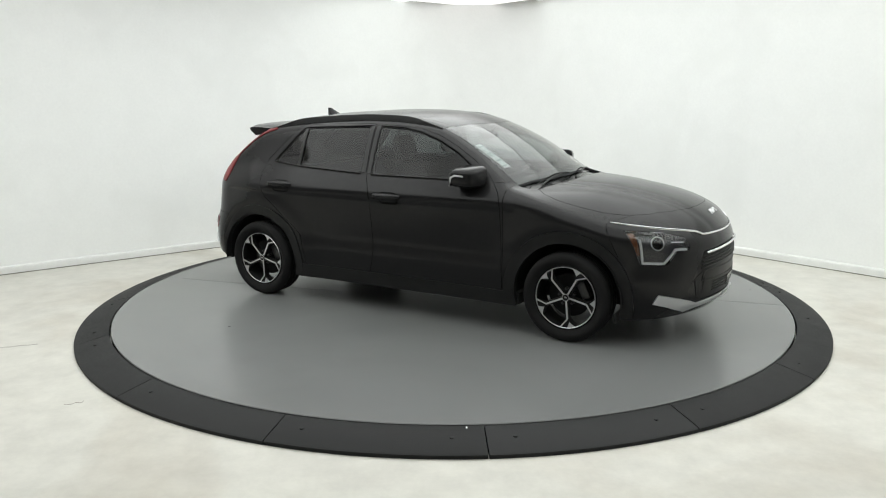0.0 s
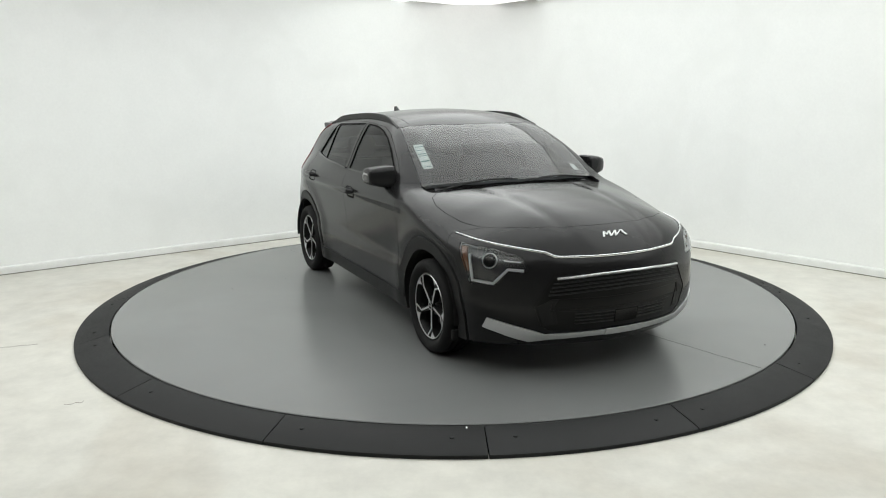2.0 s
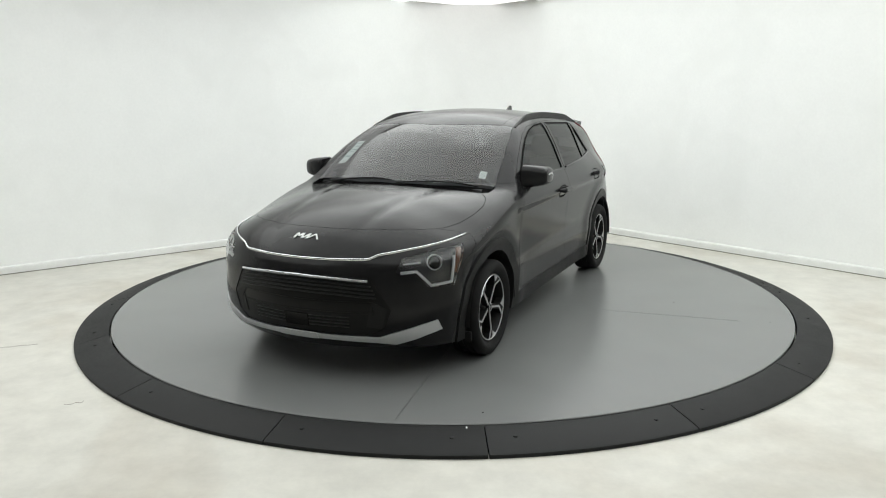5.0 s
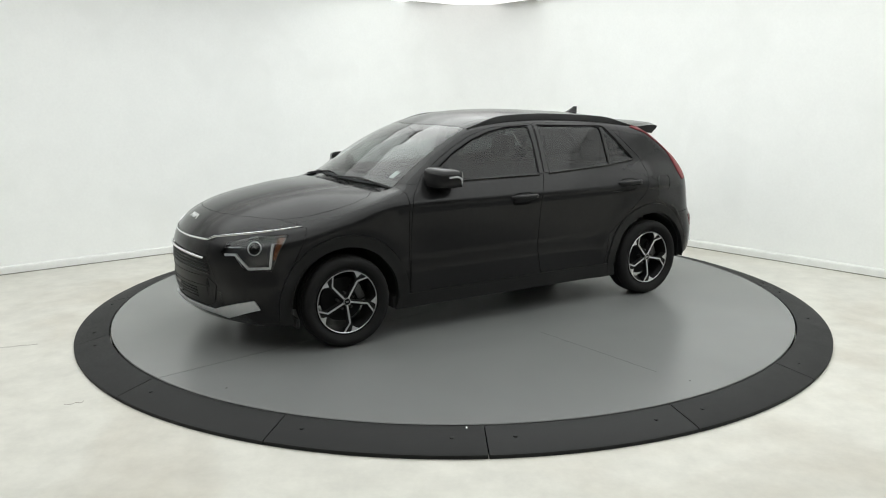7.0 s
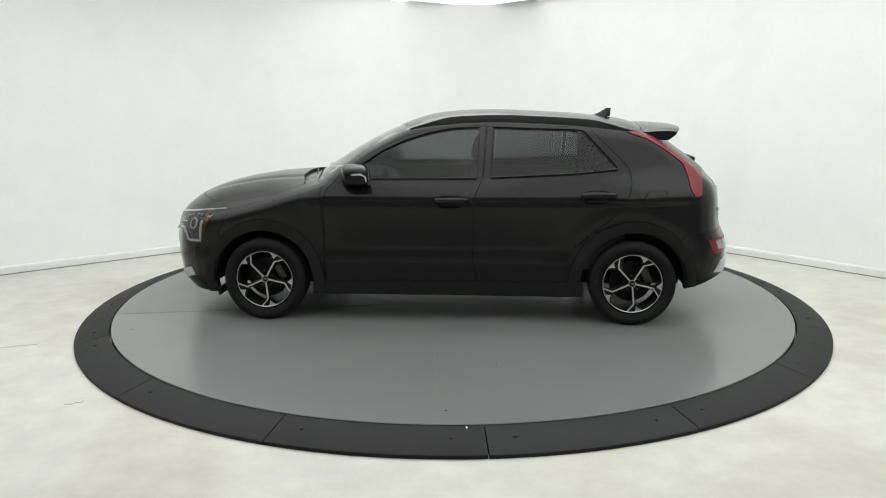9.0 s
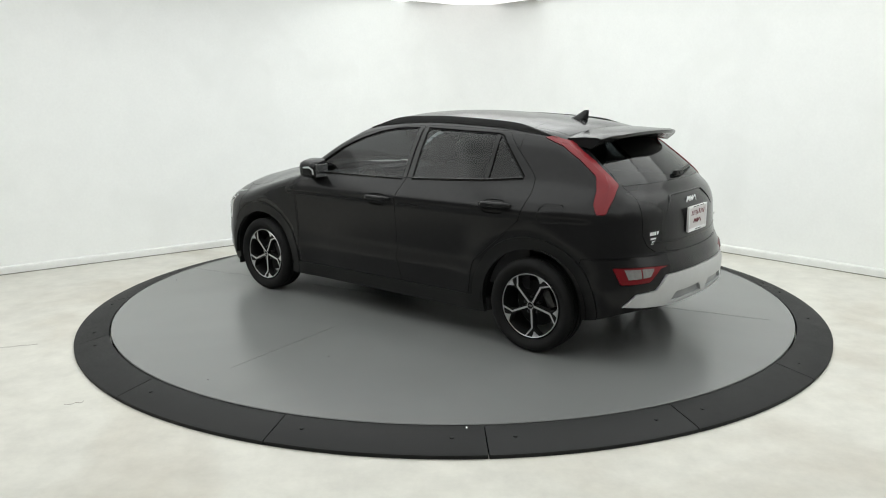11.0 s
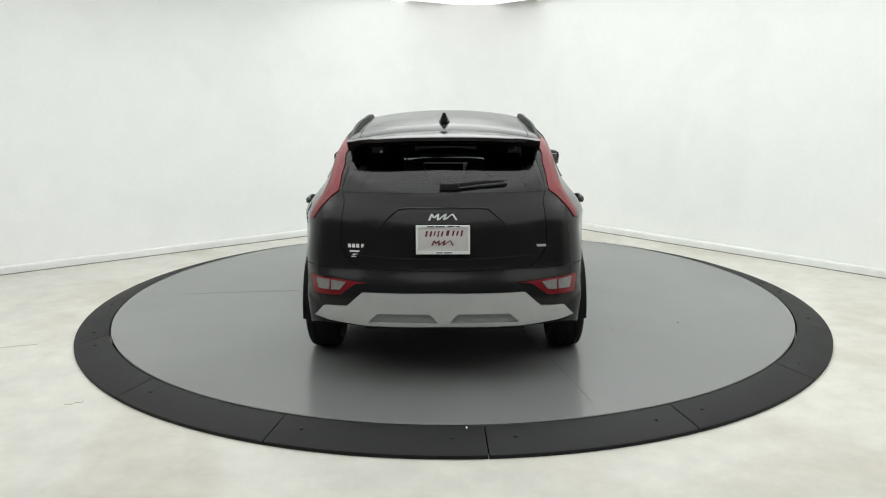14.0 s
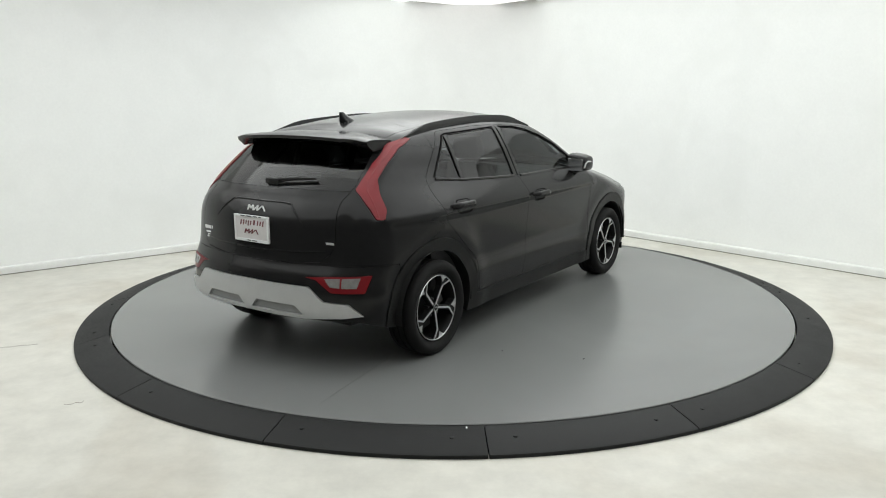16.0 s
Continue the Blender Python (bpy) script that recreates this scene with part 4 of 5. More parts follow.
skin_patch("grille_blade", "front", [(0.462, 0.50), (0.545, 0.455), (0.505, 0.335), (0.425, 0.350)], -0.009, 0.008, M_CLAD, GRILLE)
skin_patch("grille_blade", "front", [(0.462, 0.50), (0.545, 0.455), (0.505, 0.335), (0.425, 0.350)], -0.009, 0.008, M_CLAD, GRILLE, mirror=True)
skin_patch("skid_block", "front", [(-0.135, 0.268), (0.135, 0.268), (0.13, 0.302), (-0.13, 0.302)], 0.004, 0.010, M_SILVER, F_BUMPER, "raised silver tow cover")

# headlights: housing, projector, light guides
for i, lens in enumerate(HEADLIGHTS):
    mr = bool(i)
    lens.visible_shadow = False
    me = skin_mesh("lamp_housing", "headlight", mr, False, -0.042, 0.0, -0.004, M_LAMPIN)
    hs = new("lamp_housing", me)
    hs.parent = lens
    hs["label"] = "dark reflector housing"
    for pts, r in (([(53.0, 0.745), (51.8, 0.588), (44.2, 0.584), (39.6, 0.671), (34.6, 0.664)], 0.0088), ([(41, 0.722), (35.6, 0.714)], 0.004)):
        skin_rod("light_guide", "az", pts, -0.012, r, r, M_DRL, lens, "frosted light guide", mirror=mr)
    skin_patch("turn_signal", "az", [(57.0, 0.782), (54.6, 0.784), (52.8, 0.640), (53.8, 0.638)], -0.016, 0.006, M_AMBER, lens, "amber reflector", mirror=mr)
    c = on_skin("az", [(46.0, 0.722)], -0.036)[0]
    nn = normals(c[None])[0]
    c, nn = Vector(c), Vector(nn)
    if mr:
        c.y, nn.y = -c.y, -nn.y
    rot = nn.to_track_quat("Y", "Z").to_matrix().to_4x4()
    bm = bmesh.new()
    revolve(bm, [(0.0005, 0.018), (0.018, 0.015), (0.031, 0.008), (0.038, 0.0), (0.038, -0.006)], 28)
    part("projector", bm, M_TRIM, lens, "round projector lens", m=Matrix.Translation(c) @ rot)
    bm = bmesh.new()
    revolve(bm, [(0.040, 0.004), (0.043, 0.010), (0.046, 0.008), (0.047, 0.0), (0.041, -0.002)], 28, closed=True)
    part("bezel", bm, M_DRL, lens, "pale ring", m=Matrix.Translation(c) @ rot)

# tail and fog lamps
for i, tl in enumerate(TAIL_LIGHTS):
    mr = bool(i)
    skin_rod("lens_rib", "side", [(-1.36, 1.364), (-1.47, 1.338), (-1.62, 1.243), (-1.745, 1.150), (-1.788, 1.095), (-1.795, 1.04), (-1.803, 0.95)], -0.001, 0.008, 0.008, M_RED, tl, mirror=mr)
for i, fl in enumerate(FOG_LIGHTS):
    mr = bool(i)
    skin_patch("reversing_lamp", "rear", [(0.748, 0.606), (0.662, 0.603), (0.664, 0.548), (0.735, 0.546)], 0.004, 0.003, M_CLEARLENS, fl, "clear lens", mirror=mr)
    skin_patch("reversing_lamp", "rear", [(0.652, 0.603), (0.562, 0.598), (0.600, 0.552), (0.654, 0.549)], 0.004, 0.003, M_CLEARLENS, fl, "clear lens", mirror=mr)

# rear skid plate pockets, tailgate handle ledge
skin_rod("ledge", "rear", [(0, 1.018), (0.20, 1.018), (0.26, 1.012), (0.33, 0.955), (0.385, 0.90)], 0.0, 0.006, 0.007, M_PAINT, TAILGATE, whole=True, taper=lambda u: min(1, 0.25 + 5 * min(u, 1 - u)))
skin_rod("lower_ridge", "rear", [(0, 0.735), (0.3, 0.737), (0.54, 0.752)], -0.004, 0.007, 0.008, M_PAINT, TAILGATE, whole=True)

# handles, each over a flat near-black patch that paints the shade in its bowl
for owners, x0, x1, z in ((F_DOORS, 0.07, -0.17, 0.912), (R_DOORS, -0.97, -1.21, 0.950)):
    for i, dr in enumerate(owners):
        mr = bool(i)
        skin_patch("handle_bowl", "side", rounded([(x0 - 0.015, z - 0.056), (x0 - 0.03, z + 0.034), (x1 + 0.05, z + 0.034), (x1 + 0.055, z - 0.056)], 0.036), 0.0008, 0.001, M_SEAL_SHADE, dr, mirror=mr)
        xs = np.linspace(x0, x1, 14)
        p = on_skin("side", [(x, z + 0.004) for x in xs], 0.0)
        u = np.linspace(0, 1, 14)
        p[:, 1] += 0.004 + 0.032 * np.minimum(1, 6 * np.minimum(u, 1 - u)) ** 0.7
        if mr:
            p[:, 1] *= -1
        bm = bmesh.new()
        tube(bm, p.tolist(), 0.014, 0.021, 12, lambda q: 0.6 + 0.4 * min(1, 8 * min(q, 1 - q)))
        part("door_handle", bm, M_PAINT, dr, "body-coloured pull handle")
        if owners is F_DOORS:
            bm = bmesh.new()
            revolve(bm, [(0.0005, 0.003), (0.008, 0.003), (0.009, 0.0)], 14)
            kp = Vector(p[-2]) + Vector((0, -0.011 if mr else 0.011, 0))
            part("lock_cap", bm, M_TRIM, dr, m=Matrix.Translation(kp) @ pose(0, 0, 0, 0, 0, 180 if mr else 0))

# belt mouldings, pillar blanks, drip rails
for i in (0, 1):
    mr = bool(i)
    skin_rod("belt_moulding", "side", [(0.68, 1.055), (0.2, 1.057), (-0.228, 1.059)], 0.003, 0.006, 0.009, M_TRIM, F_DOORS[i], "gloss black", mirror=mr)
    skin_rod("belt_moulding", "side", [(-0.325, 1.064), (-0.93, 1.092), (-1.225, 1.119)], 0.003, 0.006, 0.009, M_TRIM, R_DOORS[i], "gloss black", mirror=mr)
    skin_patch("pillar_blank", "side", [(-0.236, 1.068), (-0.248, 1.412), (-0.285, 1.413), (-0.268, 1.068)], 0.001, 0.003, M_TRIM, F_DOORS[i], "gloss black", mirror=mr)
    skin_patch("pillar_blank", "side", [(-0.281, 1.072), (-0.304, 1.413), (-0.338, 1.412), (-0.324, 1.074)], 0.001, 0.003, M_TRIM, R_DOORS[i], "gloss black", mirror=mr)
    skin_patch("window_divider", "side", [(-0.941, 1.102), (-0.948, 1.386), (-0.979, 1.381), (-0.969, 1.106)], 0.0015, 0.003, M_TRIM, R_DOORS[i], "gloss black", mirror=mr)
    skin_rod("window_seal", "side", [(0.65, 1.130), (0.46, 1.252), (0.29, 1.328), (0.12, 1.380), (-0.04, 1.407), (-0.245, 1.416)], 0.001, 0.005, 0.006, M_SEAL_SHADE, F_DOORS[i], mirror=mr)
    skin_rod("window_seal", "side", [(-0.335, 1.416), (-0.95, 1.394), (-0.995, 1.384), (-1.228, 1.132)], 0.001, 0.005, 0.006, M_SEAL_SHADE, R_DOORS[i], mirror=mr)
    # fuel flap outline on the left quarter
    if not mr:
        fl = skin_patch("fuel_flap", "side", rounded([(-1.40, 0.86), (-1.415, 0.985), (-1.575, 0.985), (-1.56, 0.86)], 0.035), 0.0005, 0.0022, M_PAINT, QUARTERS[0])


# ---------------------------------------------------------------- door mirrors
def mirror_unit(parent, s):
    bm = bmesh.new()
    secs = []
    for u, sc in ((0.0, 0.86), (0.05, 0.97), (0.25, 1.0), (0.6, 0.98), (0.88, 0.90), (0.97, 0.78), (1.0, 0.6)):
        y = 0.835 + 0.175 * u
        zc, hz, hx = 1.088 - 0.004 * u, 0.082 * sc, 0.104 * sc
        xc = 0.652 - 0.040 * u
        secs.append([(xc + hx * abs(math.cos(a)) ** 0.42 * math.copysign(1, math.cos(a)) * (1.0 if math.cos(a) > 0 else 0.85), s * y,
                      zc + hz * abs(math.sin(a)) ** 0.42 * math.copysign(1, math.sin(a)) - (0.012 * u if math.sin(a) > 0 else -0.022 * u)) for a in [2 * math.pi * k / 24 for k in range(24)]])
    vs = [[bm.verts.new(p) for p in sec] for sec in secs]
    for a, b in zip(vs, vs[1:]):
        for k in range(24):
            bm.faces.new((a[k], a[(k + 1) % 24], b[(k + 1) % 24], b[k]))
    bm.faces.new(vs[0])
    bm.faces.new(vs[-1][::-1])
    shell = part("door_mirror", bm, M_PAINT, parent, "black door mirror with a grey indicator")
    bm = bmesh.new()
    tube(bm, [(0.665, s * 0.775, 1.035), (0.655, s * 0.81, 1.030), (0.640, s * 0.85, 1.028), (0.630, s * 0.90, 1.030)], 0.045, 0.020, 12)
    part("mirror_foot", bm, M_CLAD, shell)
    bm = bmesh.new()
    box(bm, 0, 0, 0, 0.004, 0.135, 0.098, 0.0015)
    part("mirror_glass", bm, M_CHROME, shell, "silvered glass", smooth=False, m=pose(0.534, s * 0.918, 1.080, 0, 0, 5 * s))
    bm = bmesh.new()
    tube(bm, [(0.690, s * 0.992, 1.098), (0.640, s * 1.008, 1.104), (0.580, s * 1.010, 1.108), (0.548, s * 1.006, 1.09), (0.544, s * 0.998, 1.055)], 0.005, 0.007, 8)
    part("indicator", bm, M_SILVER, shell, "pale grey indicator strip")


mirror_unit(F_DOORS[0], 1)
mirror_unit(F_DOORS[1], -1)

# ---------------------------------------------------------------- roof rails, fin, spoiler
for s in (1, -1):
    us = np.linspace(0, 1, 40)
    xs = 0.27 - 1.65 * us
    ys = 0.612 - 0.032 * np.sin(np.pi * us) ** 0.8
    p = on_skin("top", np.stack([xs, ys], 1), 0.0)
    h = 0.004 + 0.034 * np.array(step(np.minimum(us, 1 - us), 0.0, 0.20))
    bm = bmesh.new()
    loops = []
    for q, hh in zip(p, h):
        y, z = q[1] * s, q[2]
        loops.append([bm.verts.new((q[0], y + o * s, z + v)) for o, v in ((-0.009, -0.02), (-0.012, hh * 0.8), (-0.008, hh), (0.005, hh), (0.011, hh * 0.72), (0.009, -0.03))])
    for a, b in zip(loops, loops[1:]):
        for k in range(6):
            bm.faces.new((a[k], a[(k + 1) % 6], b[(k + 1) % 6], b[k]))
    bm.faces.new(loops[0])
    bm.faces.new(loops[-1][::-1])
    rail = part("roof_rail", bm, M_CLAD, CAR, "raised black roof rail")

bm = bmesh.new()
secs = []
for u in np.linspace(0, 1, 9):
    h = 0.066 * u ** 1.5 + 0.004
    back, front = -1.262 - 0.004 * u, -1.045 - 0.185 * u ** 0.8
    w = 0.036 * (1 - u) ** 0.8 + 0.008
    zb = float(drop("top", [(-1.16, 0.0)])[0, 2])
    secs.append([bm.verts.new(((back + front) / 2 + (front - back) / 2 * math.cos(a), w * math.sin(a), zb + h - 0.012)) for a in [2 * math.pi * k / 16 for k in range(16)]])
for a, b in zip(secs, secs[1:]):
    for k in range(16):
        bm.faces.new((a[k], a[(k + 1) % 16], b[(k + 1) % 16], b[k]))
bm.faces.new(secs[-1])
part("aerial_fin", bm, M_PAINT, ROOF_PANEL, "black shark-fin aerial")

bm = bmesh.new()
loops = []
ny = 33
for y in np.linspace(-0.585, 0.585, ny):
    ay = abs(y)
    e = (ay / 0.585)
    z0 = float(drop("top", [(-1.44, min(ay, 0.56))])[0, 2]) + 0.003
    tipx = -1.750 + 0.080 * e ** 3
    tipz = 1.410 - 0.030 * e ** 2.5
    if ay > 0.42 and ay < 0.545:
        tipz += 0.004
    loops.append([bm.verts.new(v) for v in ((-1.435, y, z0), (-1.55, y, z0 + (tipz - z0) * 0.40 + 0.006), (tipx + 0.03, y, tipz + 0.004), (tipx, y, tipz - 0.004), (tipx + 0.008, y, tipz - 0.024), (tipx + 0.06, y, tipz - 0.045 - 0.02 * e ** 4), (-1.54, y, 1.352 - 0.03 * e ** 2), (-1.45, y, z0 - 0.06))])
m = len(loops[0])
for a, b in zip(loops, loops[1:]):
    for k in range(m):
        bm.faces.new((a[k], a[(k + 1) % m], b[(k + 1) % m], b[k]))
bm.faces.new(loops[0])
bm.faces.new(loops[-1][::-1])
SPOILER = part("spoiler", bm, M_PAINT, TAILGATE, "roof-edge spoiler")

# ---------------------------------------------------------------- wipers
pv = on_skin("rear", [(0.0, 1.128)], 0.012)[0]
bm = bmesh.new()
box(bm, pv[0] - 0.008, -0.035, pv[2] - 0.004, 0.034, 0.115, 0.036, 0.010)
wiper = part("rear_wiper", bm, M_CLAD, TAILGATE, "black rear wiper")
bm = bmesh.new()
q = on_skin("rear", [(0.02, 1.118), (0.08, 1.124), (0.16, 1.132), (0.24, 1.138), (0.35, 1.142)], 0.022)
q[:, 1] *= -1
tube(bm, q.tolist(), 0.010, 0.014, 8, lambda u: 1.1 - 0.6 * u)
part("wiper_arm", bm, M_CLAD, wiper)
bm = bmesh.new()
q = on_skin("rear", [(0.06, 1.112), (0.16, 1.120), (0.26, 1.127), (0.37, 1.134)], 0.008)
q[:, 1] *= -1
tube(bm, q.tolist(), 0.006, 0.007, 6)
part("wiper_blade", bm, M_TYRE, wiper)
for y0, y1, xa, xb in ((-0.60, -0.02, 0.945, 0.975), (0.05, 0.62, 1.00, 0.905)):
    ys = np.linspace(y0, y1, 12)
    xs = np.linspace(xa, xb, 12) + 0.070 - 0.05 * (1 - (np.linspace(-1, 1, 12)) ** 2) * 0.3
    p = on_skin("top", np.stack([xs, np.abs(ys)], 1), 0.002)
    p[:, 1] = ys
    bm = bmesh.new()
    tube(bm, p.tolist(), 0.005, 0.006, 6, lambda u: 0.6 + 0.4 * min(1, 5 * min(u, 1 - u)))
    wp = part("windscreen_wiper", bm, M_TYRE, CAR, "black windscreen wiper")
    p2 = p[:9].copy()
    p2[:, 0] += 0.03 + 0.015 * np.linspace(1, 0, 9)
    p2[:, 2] += 0.004
    bm = bmesh.new()
    tube(bm, p2.tolist(), 0.006, 0.005, 6)
    part("wiper_arm", bm, M_CLAD, wp)

# ---------------------------------------------------------------- emblems, badges, plate
def stroke_bar(bm, cx, cz, w, h, lean, depth=0.004):
    """One leaning bar in the y-z plane, facing +x."""
    q = [(-w / 2 - lean / 2, -h / 2), (w / 2 - lean / 2, -h / 2), (w / 2 + lean / 2, h / 2), (-w / 2 + lean / 2, h / 2)]
    ring_prism(bm, [(depth, cx + a, cz + b) for a, b in q], [(0, cx + a, cz + b) for a, b in q])


def emblem(name, parent, m, k, material=M_CHROME):
    """A plain zigzag mark of joined leaning bars."""
    bm = bmesh.new()
    h, w = 0.020 * k, 0.0062 * k
    line = [(-0.086, -1), (-0.068, 1), (-0.056, -0.3), (-0.030, 1), (-0.034, -1), (0.016, 1), (0.002, -1), (0.056, 1), (0.080, -1)]
    for (a, za), (b, zb) in zip(line, line[1:]):
        ring_prism(bm, [(0.004, a * k - w, za * h), (0.004, a * k + w, za * h), (0.004, b * k + w, zb * h), (0.004, b * k - w, zb * h)],
                   [(0, a * k - w, za * h), (0, a * k + w, za * h), (0, b * k + w, zb * h), (0, b * k - w, zb * h)])
    return part(name, bm, material, parent, "bright metal emblem", smooth=False, m=m)


pf = on_skin("front", [(0.0, 0.838)], 0.002)[0]
nf = normals(pf[None])[0]
emblem("emblem", NOSE_PANEL, Matrix.Translation(Vector(pf)) @ pose(0, 0, 0, 0, -math.degrees(math.asin(max(-1, min(1, nf[2])))) * 0.9, 0), 1.0, M_WHITE)
pr = on_skin("rear", [(0.0, 0.972)], 0.004)[0]
emblem("emblem", TAILGATE, Matrix.Translation(Vector(pr)) @ pose(0, 0, 0, 0, 0, 180), 0.95, M_WHITE)
# model badges as bars
bm = bmesh.new()
pb = on_skin("rear", [(0.50, 0.795)], 0.003)[0]
for c in (-0.042, -0.018, 0.006, 0.036):
    box(bm, 0, c, 0.010, 0.004, 0.018, 0.022, 0.001)
part("badge", bm, M_WHITE, TAILGATE, "white metal badge bars", smooth=False, m=Matrix.Translation(Vector(pb)) @ pose(0, 0, 0, 0, 0, 180 - 8))
bm = bmesh.new()
for c, z, w in ((0.0, -0.022, 0.085), (0.0, -0.042, 0.05), (0.0, -0.054, 0.07)):
    box(bm, 0, c, z, 0.002, w, 0.010 if z > -0.05 else 0.004)
part("dealer_sticker", bm, M_WHITE, TAILGATE, "small white transfer with bars", smooth=False, m=Matrix.Translation(Vector(pb)) @ pose(0, 0, 0, 0, 0, 180 - 8))
bm = bmesh.new()
pb = on_skin("rear", [(0.56, 0.80)], 0.003)[0]
box(bm, 0, 0, 0, 0.003, 0.062, 0.014, 0.001)
part("badge", bm, M_SILVER, TAILGATE, "small silver badge", smooth=False, m=Matrix.Translation(Vector((pb[0], -pb[1], pb[2]))) @ pose(0, 0, 0, 0, 0, 180 + 8))

plate_m = pose(-2.086, 0.002, 0.852, 0, 0, 180)
bm = bmesh.new()
box(bm, 0, 0, 0, 0.012, 0.304, 0.164, 0.004)
PLATE = part("number_plate", bm, M_PLATE, TAILGATE, "white dealer plate with printed bars", m=plate_m)
bm = bmesh.new()
for cy, cz, sy, sz in ((0, 0.077, 0.306, 0.013), (0, -0.074, 0.306, 0.018), (0.147, 0, 0.012, 0.140), (-0.147, 0, 0.012, 0.140)):
    box(bm, 0.008, cy, cz, 0.006, sy, sz, 0.0015)
part("plate_frame", bm, M_WHITE, PLATE, "white plastic frame", smooth=False)
bm = bmesh.new()
rnd = random.Random(3)
y = -0.105
for w in (0.024, 0.022, 0.018, 0.018, 0.022, 0.036, 0.022, 0.022, 0.022):
    stroke_bar(bm, y + w / 2, 0.036 + rnd.uniform(-0.003, 0.003), w * 0.45, 0.026 + rnd.uniform(0, 0.010), 0.008, 0.0072)
    y += w + 0.002
part("printed_bars", bm, M_REDINK, PLATE, "dark red bars", smooth=False)
emblem("printed_emblem", PLATE, pose(0.0045, 0, -0.018), 0.72, M_REDINK)
bm = bmesh.new()
for c, w in ((-0.02, 0.035), (0.028, 0.045)):
    box(bm, 0.0115, c, -0.074, 0.001, w, 0.006)
for c, w in ((-0.07, 0.04), (-0.015, 0.05), (0.045, 0.035), (0.085, 0.02)):
    box(bm, 0.0115, c, 0.077, 0.001, w, 0.006)
part("frame_print", bm, M_INK, PLATE, smooth=False)
# price label on the inner side of the windscreen
p0 = on_skin("top", [(0.80, 0.605)], -0.006)[0] * [1, -1, 1]
p1 = on_skin("top", [(0.545, 0.575)], -0.006)[0] * [1, -1, 1]
axis = Vector(p1 - p0)
ln = axis.length
axis.normalize()
nn = Vector(normals(np.array([[0.68, 0.55, 1.27]]))[0] * [1, -1, 1])
sd = nn.cross(axis).normalized()
base = Matrix((axis, sd, nn)).transposed().to_4x4()
base.translation = (Vector(p0) + Vector(p1)) / 2
bm = bmesh.new()
box(bm, 0, 0, -0.004, ln, 0.072, 0.001)
lab = part("window_label", bm, M_WHITE, CAR, "white paper label with teal bars", smooth=False, m=base)
bm = bmesh.new()
for k, (u, w) in enumerate(((-0.42, 0.02), (-0.20, 0.05), (0.02, 0.02), (0.10, 0.03), (0.25, 0.015), (0.40, 0.03))):
    box(bm, ln * u, 0, -0.0028, ln * w, 0.062, 0.001)
part("label_bars", bm, M_TEALINK, lab, smooth=False)
p0 = on_skin("top", [(0.86, 0.60)], -0.006)[0]
bm = bmesh.new()
box(bm, 0, 0, -0.004, 0.075, 0.05, 0.001)
base2 = base.copy()
nn2 = Vector(normals(p0[None])[0])
ax2 = (Vector((-0.6, -0.06, 0.35)) - nn2 * Vector((-0.6, -0.06, 0.35)).dot(nn2)).normalized()
base2 = Matrix((ax2, nn2.cross(ax2), nn2)).transposed().to_4x4()
base2.translation = Vector(p0)
part("inspection_sticker", bm, M_WHITE, CAR, "small white sticker", smooth=False, m=base2)


# ---------------------------------------------------------------- wheels
RIM = 0.214


